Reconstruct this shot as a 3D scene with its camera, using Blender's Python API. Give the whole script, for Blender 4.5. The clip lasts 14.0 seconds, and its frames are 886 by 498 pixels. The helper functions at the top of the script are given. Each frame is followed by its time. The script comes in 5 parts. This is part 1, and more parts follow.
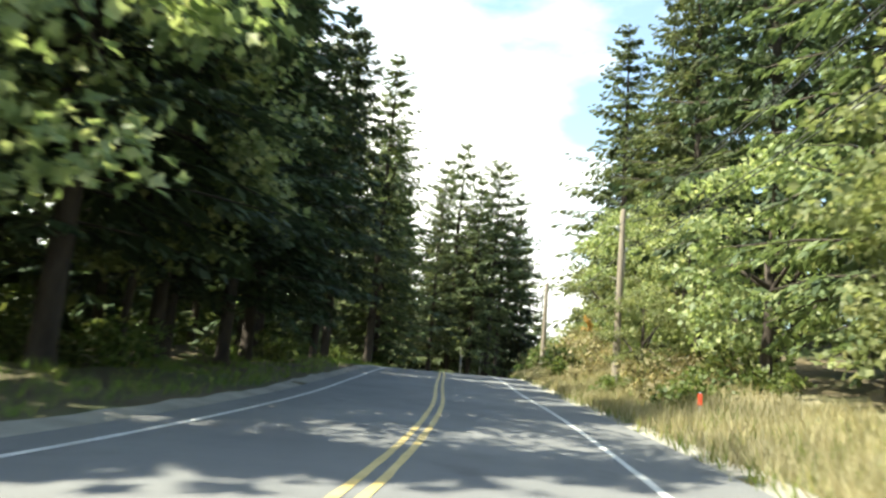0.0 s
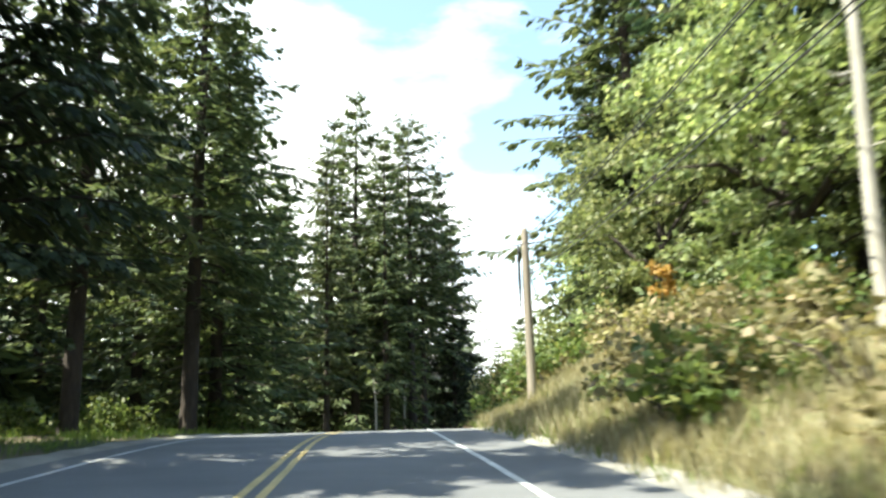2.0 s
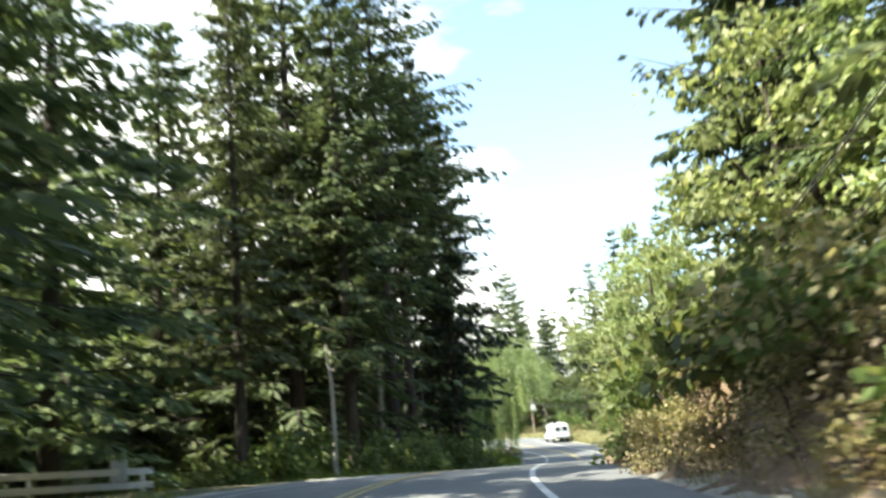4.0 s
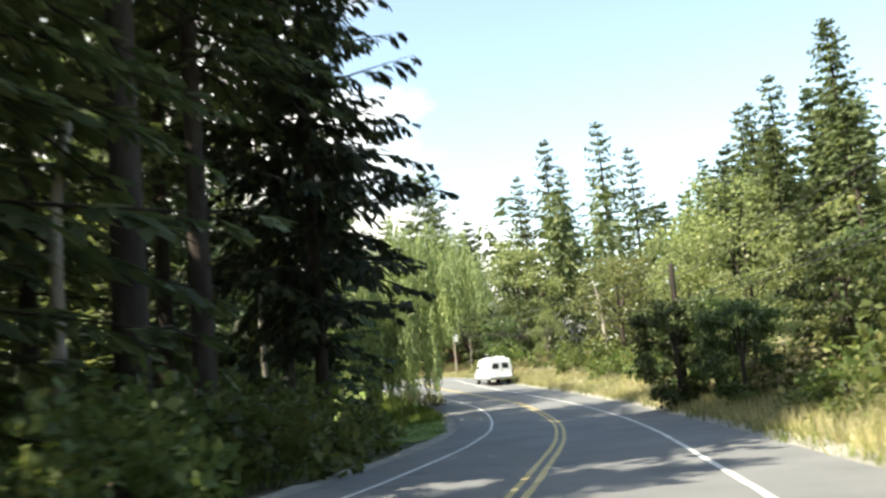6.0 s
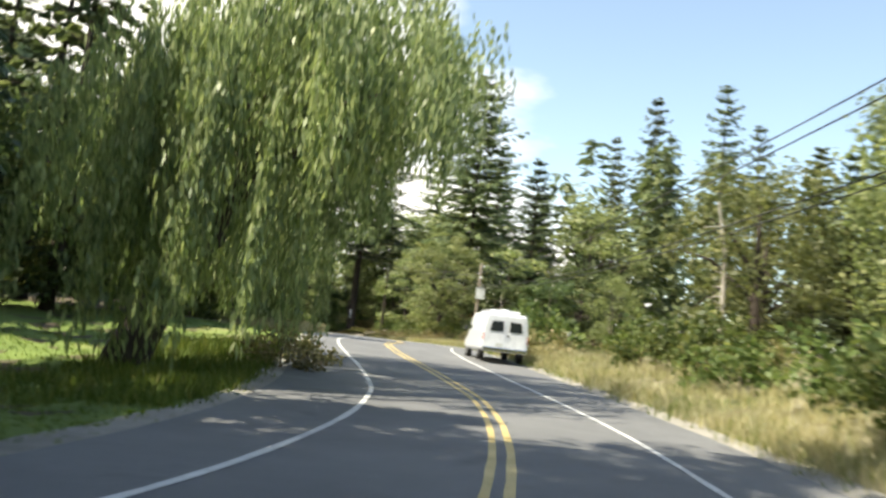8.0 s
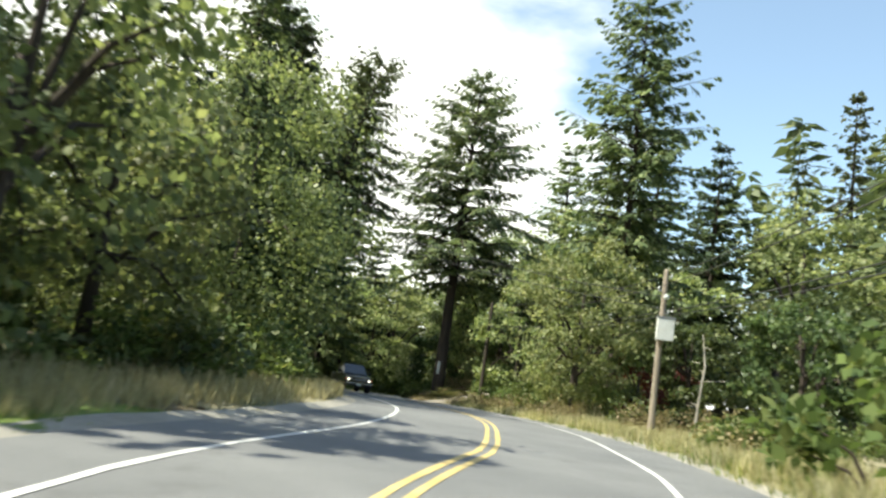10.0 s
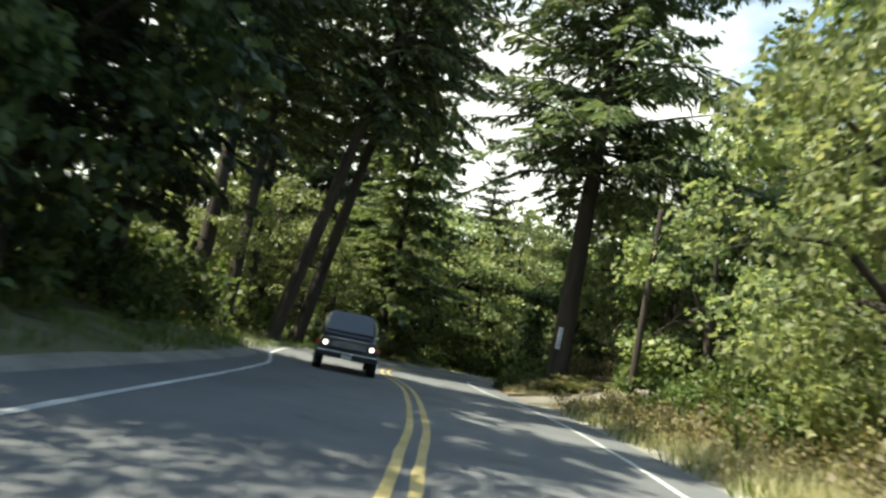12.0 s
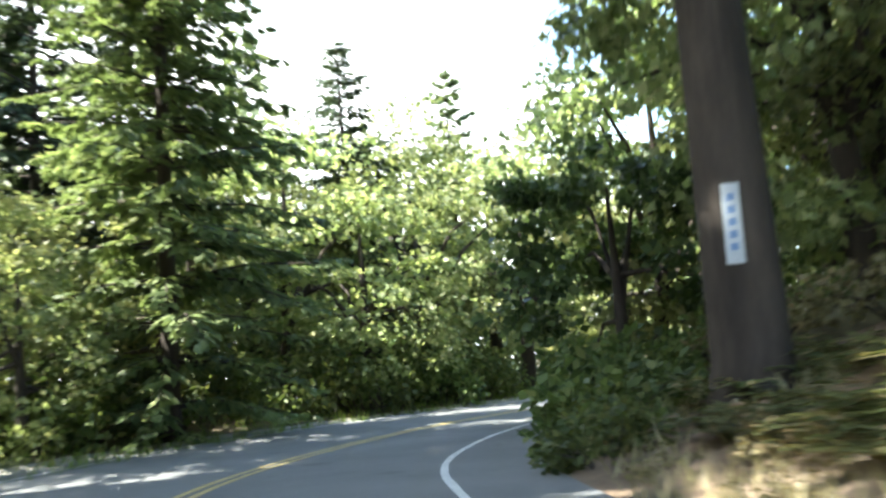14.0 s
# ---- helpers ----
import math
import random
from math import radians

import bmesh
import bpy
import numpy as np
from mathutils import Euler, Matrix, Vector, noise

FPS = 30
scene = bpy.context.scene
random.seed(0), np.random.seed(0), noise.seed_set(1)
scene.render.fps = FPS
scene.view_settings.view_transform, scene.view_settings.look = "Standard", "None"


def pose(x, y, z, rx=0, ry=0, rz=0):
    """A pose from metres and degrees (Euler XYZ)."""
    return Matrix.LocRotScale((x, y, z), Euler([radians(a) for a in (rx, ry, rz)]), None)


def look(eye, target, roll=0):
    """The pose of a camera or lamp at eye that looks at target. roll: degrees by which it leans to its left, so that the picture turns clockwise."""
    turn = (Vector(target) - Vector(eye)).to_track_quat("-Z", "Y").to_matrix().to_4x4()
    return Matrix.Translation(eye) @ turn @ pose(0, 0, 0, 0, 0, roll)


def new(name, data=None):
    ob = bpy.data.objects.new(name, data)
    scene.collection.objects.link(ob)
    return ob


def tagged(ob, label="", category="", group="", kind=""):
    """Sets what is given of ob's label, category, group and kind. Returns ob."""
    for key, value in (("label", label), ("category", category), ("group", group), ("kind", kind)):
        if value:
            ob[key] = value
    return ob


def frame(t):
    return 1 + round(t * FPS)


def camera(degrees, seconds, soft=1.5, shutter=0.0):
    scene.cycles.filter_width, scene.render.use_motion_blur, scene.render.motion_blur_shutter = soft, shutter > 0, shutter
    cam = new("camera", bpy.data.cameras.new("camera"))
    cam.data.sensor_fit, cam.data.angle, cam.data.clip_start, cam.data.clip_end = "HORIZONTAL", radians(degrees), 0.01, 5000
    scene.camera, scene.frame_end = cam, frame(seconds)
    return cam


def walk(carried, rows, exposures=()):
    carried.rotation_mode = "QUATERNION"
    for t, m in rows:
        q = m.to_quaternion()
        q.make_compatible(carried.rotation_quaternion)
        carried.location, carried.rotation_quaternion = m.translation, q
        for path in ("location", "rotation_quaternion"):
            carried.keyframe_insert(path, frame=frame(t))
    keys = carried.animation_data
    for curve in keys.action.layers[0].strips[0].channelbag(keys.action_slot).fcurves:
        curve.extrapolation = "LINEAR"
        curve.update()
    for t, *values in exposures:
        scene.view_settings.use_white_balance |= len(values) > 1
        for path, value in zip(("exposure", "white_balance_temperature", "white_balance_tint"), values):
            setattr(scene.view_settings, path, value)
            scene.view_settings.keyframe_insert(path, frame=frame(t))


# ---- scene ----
cam = camera(55.05, 14.0, soft=2.5, shutter=0.35)
PATH = [
    (0.0, 0.000, 0.000, 1.250, 101.413, -5.145, 3.347),
    (0.5, 0.109, 9.049, 1.843, 103.359, -4.817, 1.636),
    (1.0, -0.000, 18.019, 2.484, 103.531, -4.087, 1.616),
    (1.5, -0.383, 26.804, 3.192, 104.532, -1.362, -4.006),
    (2.0, -0.959, 35.565, 3.917, 103.822, 1.524, -1.411),
    (2.5, -1.400, 44.135, 4.668, 104.812, 2.764, -1.316),
    (3.0, -1.902, 52.564, 5.396, 103.890, 4.167, -1.490),
    (3.5, -2.368, 60.900, 5.938, 103.742, 5.622, -1.569),
    (4.0, -2.480, 69.329, 6.334, 102.008, 4.696, -3.879),
    (4.2, -2.491, 72.660, 6.460, 99.652, 4.616, -7.404),
    (4.7, -2.145, 81.082, 6.669, 99.073, 4.672, -8.020),
    (5.25, -0.857, 90.313, 6.578, 98.436, 4.734, -8.698),
    (5.8, 1.230, 99.380, 6.249, 97.799, 4.795, -9.375),
    (6.3, 3.690, 107.368, 5.826, 97.220, 4.851, -9.991),
    (6.5, 4.717, 110.516, 5.657, 98.261, 3.276, -10.544),
    (7.0, 7.452, 118.331, 5.189, 97.391, -2.137, -10.781),
    (7.5, 10.110, 126.378, 4.779, 96.414, -4.292, -9.327),
    (8.0, 12.511, 134.570, 4.430, 96.146, -6.534, -4.980),
    (8.2, 13.395, 137.847, 4.353, 97.503, -10.407, -3.178),
    (8.7, 14.784, 146.394, 4.240, 97.920, -9.738, -1.365),
    (9.25, 14.792, 156.282, 4.490, 98.380, -9.003, 0.630),
    (9.8, 14.305, 166.146, 4.930, 98.839, -8.267, 2.625),
    (10.3, 14.385, 174.629, 5.218, 99.257, -7.598, 4.439),
    (10.5, 14.670, 177.887, 5.249, 96.497, -6.782, 6.668),
    (11.0, 15.265, 185.983, 5.310, 95.475, -6.865, 7.665),
    (11.5, 15.269, 194.166, 5.352, 95.019, -9.366, 12.180),
    (12.0, 14.591, 202.629, 5.364, 96.055, -11.201, 13.863),
    (12.5, 13.222, 210.802, 5.334, 97.022, -11.025, 13.408),
    (13.0, 11.494, 218.801, 5.259, 97.109, -9.506, 14.943),
    (13.5, 9.358, 226.577, 5.149, 98.107, -2.173, 11.481),
    (14.0, 6.901, 234.117, 5.000, 97.611, 4.549, 5.475),
]
EXPOSURES = [(0.0, 1.55, 7100, -2), (2.0, 1.66, 6700, -2), (3.2, 1.83, 6900, -1), (4.0, 1.68, 6900, 0), (6.5, 1.30, 7400, 4), (8.0, 1.02, 7300, 5), (10.5, 0.96, 7000, -2), (12.0, 1.0, 7000, -3), (13.0, 0.94, 6900, -2), (13.5, 1.72, 6900, 2), (14.0, 2.5, 6350, 2)]
walk(cam, [(r[0], pose(*r[1:])) for r in PATH], EXPOSURES)

# ---- light: high sun from the road's left side, blue sky with white cloud ----
SUN_DIR = Vector((-0.56, -0.21, 0.80)).normalized()
world = bpy.data.worlds.new("sky")
scene.world = world
world.use_nodes = True
wn, wl = world.node_tree.nodes, world.node_tree.links
wn.clear()
w_out = wn.new("ShaderNodeOutputWorld")
w_bg = wn.new("ShaderNodeBackground")
w_sky = wn.new("ShaderNodeTexSky")
w_sky.sky_type = "NISHITA"
w_sky.sun_disc = False
w_sky.sun_elevation = math.asin(SUN_DIR.z)
w_sky.sun_rotation = math.atan2(SUN_DIR.x, SUN_DIR.y)
w_sky.dust_density = 0.6
w_bg.inputs["Strength"].default_value = 0.15
w_tc = wn.new("ShaderNodeTexCoord")
w_map = wn.new("ShaderNodeMapping")
w_map.inputs["Scale"].default_value = (1.0, 1.0, 2.6)
w_map.inputs["Location"].default_value = (0.35, 0.1, 0.0)
w_noise = wn.new("ShaderNodeTexNoise")
w_noise.inputs["Scale"].default_value = 2.1
w_noise.inputs["Detail"].default_value = 7.0
w_noise.inputs["Roughness"].default_value = 0.52
w_ramp = wn.new("ShaderNodeValToRGB")
w_ramp.color_ramp.elements[0].position = 0.49
w_ramp.color_ramp.elements[1].position = 0.66
w_ramp.color_ramp.elements[0].color = (0.04, 0.04, 0.04, 1.0)
w_mix = wn.new("ShaderNodeMix")
w_mix.data_type = "RGBA"
w_mix.inputs["B"].default_value = (6.0, 6.0, 6.15, 1.0)
wl.new(w_tc.outputs["Generated"], w_map.inputs["Vector"])
wl.new(w_map.outputs["Vector"], w_noise.inputs["Vector"])
w_dot = wn.new("ShaderNodeVectorMath")
w_dot.operation = "DOT_PRODUCT"
w_dot.inputs[1].default_value = (-0.45, 0.0, -0.75)
w_sum = wn.new("ShaderNodeMath")
w_sum.operation = "ADD"
w_low = wn.new("ShaderNodeMath")
w_low.operation = "ADD"
w_low.inputs[1].default_value = 0.30
wl.new(w_tc.outputs["Generated"], w_dot.inputs[0])
wl.new(w_dot.outputs["Value"], w_low.inputs[0])
wl.new(w_noise.outputs["Fac"], w_sum.inputs[0])
wl.new(w_low.outputs["Value"], w_sum.inputs[1])
wl.new(w_sum.outputs["Value"], w_ramp.inputs["Fac"])
wl.new(w_ramp.outputs["Color"], w_mix.inputs["Factor"])
wl.new(w_sky.outputs["Color"], w_mix.inputs["A"])
wl.new(w_mix.outputs["Result"], w_bg.inputs["Color"])
wl.new(w_bg.outputs["Background"], w_out.inputs["Surface"])
sun = new("sun", bpy.data.lights.new("sun", "SUN"))
sun.data.energy = 5.0
sun.data.angle = radians(0.55)
sun.data.color = (1.0, 0.95, 0.86)
sun.matrix_world = look(SUN_DIR * 200, (0, 0, 0))


# ---- materials ----
def nodes_of(name):
    m = bpy.data.materials.new(name)
    m.use_nodes = True
    n = m.node_tree.nodes
    return m, n, m.node_tree.links, n["Principled BSDF"]


def ramp(n, stops):
    r = n.new("ShaderNodeValToRGB")
    e = r.color_ramp.elements
    e[0].position, e[0].color = stops[0][0], (*stops[0][1], 1)
    e[1].position, e[1].color = stops[-1][0], (*stops[-1][1], 1)
    for p, c in stops[1:-1]:
        k = e.new(p)
        k.color = (*c, 1)
    return r


def noise_tex(n, l, scale, detail=5.0, rough=0.6, coords="Object", stretch=None):
    tc = n.new("ShaderNodeTexCoord")
    t = n.new("ShaderNodeTexNoise")
    t.inputs["Scale"].default_value, t.inputs["Detail"].default_value, t.inputs["Roughness"].default_value = scale, detail, rough
    if stretch:
        mp = n.new("ShaderNodeMapping")
        mp.inputs["Scale"].default_value = stretch
        l.new(tc.outputs[coords], mp.inputs["Vector"])
        l.new(mp.outputs["Vector"], t.inputs["Vector"])
    else:
        l.new(tc.outputs[coords], t.inputs["Vector"])
    return t


def mixed(n, l, a, b, fac, mode="MIX"):
    m = n.new("ShaderNodeMix")
    m.data_type, m.blend_type = "RGBA", mode
    for key, v in (("A", a), ("B", b)):
        if isinstance(v, tuple):
            m.inputs[key].default_value = (*v, 1)
        else:
            l.new(v, m.inputs[key])
    if isinstance(fac, (int, float)):
        m.inputs["Factor"].default_value = fac
    else:
        l.new(fac, m.inputs["Factor"])
    return m.outputs["Result"]


def bump(n, l, p, height, strength, distance=0.02):
    b = n.new("ShaderNodeBump")
    b.inputs["Strength"].default_value, b.inputs["Distance"].default_value = strength, distance
    l.new(height, b.inputs["Height"])
    l.new(b.outputs["Normal"], p.inputs["Normal"])


def grainy(name, dark, light, scale, fine, roughness=0.85, metal=0.0, relief=0.3, stretch=None, patch=None):
    """A two-scale surface: broad patches and fine grain, with relief."""
    m, n, l, p = nodes_of(name)
    a = noise_tex(n, l, scale, 4, 0.6, stretch=stretch)
    b = noise_tex(n, l, fine, 6, 0.7, stretch=stretch)
    c1 = ramp(n, [(0.3, dark), (0.7, light)])
    l.new(a.outputs["Fac"], c1.inputs["Fac"])
    c2 = ramp(n, [(0.25, (0.55, 0.55, 0.55)), (0.75, (1.3, 1.3, 1.3))])
    l.new(b.outputs["Fac"], c2.inputs["Fac"])
    out = mixed(n, l, c1.outputs["Color"], c2.outputs["Color"], 0.8, "MULTIPLY")
    if patch:
        q = noise_tex(n, l, patch[1], 3, 0.5)
        r = ramp(n, [(patch[2], (0, 0, 0)), (patch[3], (1, 1, 1))])
        l.new(q.outputs["Fac"], r.inputs["Fac"])
        out = mixed(n, l, out, patch[0], r.outputs["Color"])
    l.new(out, p.inputs["Base Color"])
    p.inputs["Roughness"].default_value, p.inputs["Metallic"].default_value = roughness, metal
    bump(n, l, p, b.outputs["Fac"], relief)
    return m


def leafy(name, dark, light, extra=None, trans=0.35, gloss=0.5):
    """Leaves: every leaf and every plant takes its own shade; light shines through them."""
    m, n, l, p = nodes_of(name)
    geo = n.new("ShaderNodeNewGeometry")
    info = n.new("ShaderNodeObjectInfo")
    stops = [(0.0, dark), (0.75, light)] + ([(1.0, extra)] if extra else [(1.0, light)])
    r = ramp(n, stops)
    l.new(geo.outputs["Random Per Island"], r.inputs["Fac"])
    hue = n.new("ShaderNodeHueSaturation")
    mr = n.new("ShaderNodeMapRange")
    mr.inputs["To Min"].default_value, mr.inputs["To Max"].default_value = 0.72, 1.25
    l.new(info.outputs["Random"], mr.inputs["Value"])
    l.new(mr.outputs["Result"], hue.inputs["Value"])
    mh = n.new("ShaderNodeMapRange")
    mh.inputs["To Min"].default_value, mh.inputs["To Max"].default_value = 0.485, 0.515
    l.new(info.outputs["Random"], mh.inputs["Value"])
    l.new(mh.outputs["Result"], hue.inputs["Hue"])
    l.new(r.outputs["Color"], hue.inputs["Color"])
    q = noise_tex(n, l, 0.35, 2, 0.5)
    rr = ramp(n, [(0.3, (0.7, 0.72, 0.75)), (0.7, (1.2, 1.15, 1.0))])
    l.new(q.outputs["Fac"], rr.inputs["Fac"])
    col = mixed(n, l, hue.outputs["Color"], rr.outputs["Color"], 0.8, "MULTIPLY")
    l.new(col, p.inputs["Base Color"])
    p.inputs["Roughness"].default_value = gloss
    p.inputs["Specular IOR Level"].default_value = 0.35
    tr = n.new("ShaderNodeBsdfTranslucent")
    l.new(mixed(n, l, col, (1.15, 1.15, 0.8), 1.0, "MULTIPLY"), tr.inputs["Color"])
    mx = n.new("ShaderNodeMixShader")
    mx.inputs["Fac"].default_value = trans
    l.new(p.outputs["BSDF"], mx.inputs[1])
    l.new(tr.outputs["BSDF"], mx.inputs[2])
    l.new(mx.outputs["Shader"], n["Material Output"].inputs["Surface"])
    return m


def plain(name, colour, roughness=0.5, metal=0.0, coat=0.0):
    m, n, l, p = nodes_of(name)
    q = noise_tex(n, l, 6.0, 5, 0.6)
    r = ramp(n, [(0.3, tuple(c * 0.86 for c in colour)), (0.7, tuple(min(1, c * 1.08) for c in colour))])
    l.new(q.outputs["Fac"], r.inputs["Fac"])
    l.new(r.outputs["Color"], p.inputs["Base Color"])
    p.inputs["Roughness"].default_value, p.inputs["Metallic"].default_value = roughness, metal
    p.inputs["Coat Weight"].default_value = coat
    return m


M_ASPHALT = grainy("asphalt", (0.138, 0.141, 0.146), (0.198, 0.199, 0.202), 0.35, 60.0, 0.8, relief=0.5, patch=((0.108, 0.108, 0.11), 0.9, 0.62, 0.75))
M_WHITE_LINE = grainy("white_road_paint", (0.5, 0.5, 0.49), (0.78, 0.78, 0.76), 1.2, 45.0, 0.6, relief=0.2)
M_YELLOW_LINE = grainy("yellow_road_paint", (0.46, 0.35, 0.13), (0.68, 0.53, 0.23), 1.2, 45.0, 0.6, relief=0.2)
M_GROUND = grainy("forest_floor", (0.055, 0.045, 0.028), (0.14, 0.11, 0.06), 0.5, 9.0, 0.95, relief=0.8, patch=((0.05, 0.065, 0.02), 0.25, 0.5, 0.65))
M_DIRT = grainy("dry_dirt", (0.16, 0.14, 0.12), (0.26, 0.235, 0.20), 0.7, 22.0, 0.95, relief=0.6)
M_GRAVEL = grainy("gravel", (0.22, 0.21, 0.185), (0.39, 0.365, 0.32), 0.8, 35.0, 0.95, relief=0.8)
M_BARK = grainy("fir_bark", (0.028, 0.021, 0.017), (0.085, 0.066, 0.054), 1.2, 9.0, 0.95, relief=1.0, stretch=(1, 1, 0.22))
M_BARK_PALE = grainy("maple_bark", (0.09, 0.08, 0.065), (0.22, 0.20, 0.17), 1.2, 9.0, 0.9, relief=0.7, stretch=(1, 1, 0.3))
M_POLE = grainy("weathered_pole_wood", (0.20, 0.165, 0.13), (0.36, 0.31, 0.25), 0.8, 14.0, 0.9, relief=0.6, stretch=(1, 1, 0.08))
M_FIR = leafy("fir_needles", (0.062, 0.088, 0.048), (0.165, 0.21, 0.105), (0.25, 0.275, 0.145), 0.38, 0.55)
M_FIR_BLUE = leafy("blue_fir_needles", (0.046, 0.076, 0.050), (0.105, 0.155, 0.09), (0.15, 0.19, 0.11), 0.28, 0.55)
# fir needles again, with the shade of the dark masses put into the colour
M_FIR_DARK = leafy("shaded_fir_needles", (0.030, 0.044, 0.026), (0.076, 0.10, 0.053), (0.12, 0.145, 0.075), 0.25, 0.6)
M_CEDAR = leafy("cedar_sprays", (0.095, 0.135, 0.062), (0.24, 0.31, 0.14), (0.34, 0.39, 0.20), 0.42, 0.5)
M_MAPLE = leafy("maple_leaves", (0.135, 0.18, 0.080), (0.35, 0.40, 0.20), (0.48, 0.49, 0.29), 0.52, 0.42)
# deep green leaves; on some trees this colour also stands in for shade
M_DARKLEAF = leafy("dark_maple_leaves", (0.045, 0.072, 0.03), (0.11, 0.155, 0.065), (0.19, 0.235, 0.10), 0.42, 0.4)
M_ALDER = leafy("alder_leaves", (0.12, 0.15, 0.068), (0.26, 0.30, 0.145), (0.35, 0.365, 0.19), 0.54, 0.45)
M_WILLOW = leafy("willow_leaves", (0.13, 0.18, 0.08), (0.33, 0.39, 0.20), (0.46, 0.50, 0.29), 0.45, 0.45)
M_BUSH = leafy("bush_leaves", (0.062, 0.095, 0.032), (0.16, 0.21, 0.075), (0.26, 0.27, 0.11), 0.45, 0.5)
M_BRAMBLE = leafy("dry_brush_leaves", (0.17, 0.15, 0.075), (0.31, 0.28, 0.15), (0.46, 0.36, 0.24), 0.35, 0.6)
M_REDLEAF = leafy("red_leaves", (0.10, 0.025, 0.03), (0.20, 0.05, 0.05), (0.28, 0.09, 0.06), 0.35, 0.5)
M_DRYGRASS = leafy("dry_grass", (0.28, 0.25, 0.14), (0.46, 0.42, 0.26), (0.62, 0.58, 0.42), 0.35, 0.7)
M_GREENGRASS = leafy("green_grass", (0.08, 0.13, 0.025), (0.20, 0.28, 0.06), (0.32, 0.32, 0.10), 0.35, 0.6)
M_FERN = leafy("fern_leaves", (0.085, 0.11, 0.04), (0.20, 0.215, 0.09), (0.38, 0.28, 0.17), 0.4, 0.5)

# ---- the road's line: x, y, z of its middle ----
CENTRE = [(-1.93, -39.98, -2.69), (-1.75, -24.98, -1.71), (-1.59, -11.93, -0.85), (-1.45, 0.02, -0.07), (-1.29, 11.92, 0.72),
          (-1.6, 23.93, 1.64), (-2.38, 35.83, 2.63), (-3.08, 47.77, 3.68), (-3.81, 59.83, 4.56), (-3.92, 71.99, 5.11),
          (-3.19, 83.93, 5.35), (-0.8, 96.05, 5.08), (2.79, 107.67, 4.51), (6.84, 118.89, 3.85), (10.65, 130.13, 3.3),
          (13.7, 141.59, 2.94), (15.0, 153.56, 3.07)]
CENTRE += [(14.45, 165.42, 3.54), (14.1, 177.63, 3.93), (14.62, 189.57, 4.01), (14.12, 201.52, 4.04), (11.55, 213.14, 3.99),
           (8.4, 224.63, 3.85), (5.09, 233.86, 3.67), (2.7, 243.0, 3.5), (2.2, 250.5, 3.35), (4.2, 259.5, 3.2),
           (9.5, 270.0, 3.0), (18.0, 281.0, 2.8), (30.0, 292.0, 2.6), (50.0, 306.0, 2.4), (80.0, 322.0, 2.4)]


def catmull(pts, step):
    p = np.array(pts, float)
    p = np.vstack([2 * p[0] - p[1], p, 2 * p[-1] - p[-2]])
    out = []
    for i in range(1, len(p) - 2):
        k = max(2, int(np.linalg.norm(p[i + 1] - p[i]) / step))
        for u in np.arange(k) / k:
            a, b, c, d = p[i - 1], p[i], p[i + 1], p[i + 2]
            out.append(0.5 * (2 * b + (c - a) * u + (2 * a - 5 * b + 4 * c - d) * u * u + (3 * b - a - 3 * c + d) * u ** 3))
    out.append(p[-2])
    return np.array(out)


ROAD = catmull(CENTRE, 0.75)
R_TAN = np.gradient(ROAD[:, :2], axis=0)
R_TAN /= np.linalg.norm(R_TAN, axis=1)[:, None]
R_NOR = np.stack([R_TAN[:, 1], -R_TAN[:, 0]], 1)
R_S = np.concatenate([[0], np.cumsum(np.linalg.norm(np.diff(ROAD[:, :2], axis=0), axis=1))])
R_S -= R_S[np.argmin(np.abs(ROAD[:, 1]))]
LEFT_EDGE, RIGHT_EDGE = -4.5, 4.9


def road_at(s, u):
    """x, y and road height at s metres along the road, u metres to the right of its middle."""
    x, y, z = (np.interp(s, R_S, ROAD[:, k]) for k in range(3))
    nx, ny = np.interp(s, R_S, R_NOR[:, 0]), np.interp(s, R_S, R_NOR[:, 1])
    return x + nx * u, y + ny * u, z


def along(x, y):
    """s, u and road height for places in the plan."""
    x, y = np.atleast_1d(np.asarray(x, float)), np.atleast_1d(np.asarray(y, float))
    s, u, z = np.empty(len(x)), np.empty(len(x)), np.empty(len(x))
    for i in range(0, len(x), 4000):
        k = slice(i, i + 4000)
        d = (x[k, None] - ROAD[None, :, 0]) ** 2 + (y[k, None] - ROAD[None, :, 1]) ** 2
        j = d.argmin(1)
        side = (x[k] - ROAD[j, 0]) * R_NOR[j, 0] + (y[k] - ROAD[j, 1]) * R_NOR[j, 1]
        s[k], u[k], z[k] = R_S[j], np.sign(side) * np.sqrt(d[np.arange(len(j)), j]), ROAD[j, 2]
    return s, u, z


# height of the banks 7 m beyond the pavement, and the slope further out
S_KEYS = [-40, 20, 40, 55, 65, 85, 98, 112, 130, 150, 170, 190, 210, 230, 245, 255, 270, 330]
RIGHT_BANK = [0.8, 0.9, 1.5, 2.6, 3.0, 2.9, 2.8, 1.9, 1.6, 1.3, 0.9, 0.5, 0.4, 0.3, 1.6, 2.4, 2.0, 2.0]
RIGHT_RISE = [0.06, 0.08, 0.10, 0.14, 0.16, 0.18, 0.18, 0.18, 0.20, 0.20, 0.16, 0.08, 0.05, 0.04, 0.05, 0.06, 0.06, 0.06]
LEFT_BANK = [0.3, 0.3, 0.3, 0.2, 0.1, 0.0, 0.0, -0.2, -0.4, -0.6, -0.5, 0.2, 0.6, 0.8, 0.7, 0.5, 0.4, 0.4]


def left_edge(s):
    """The pavement widens on the outside of the last bend."""
    return np.interp(s, [234, 247, 262, 290], [LEFT_EDGE, -6.9, -6.9, LEFT_EDGE])


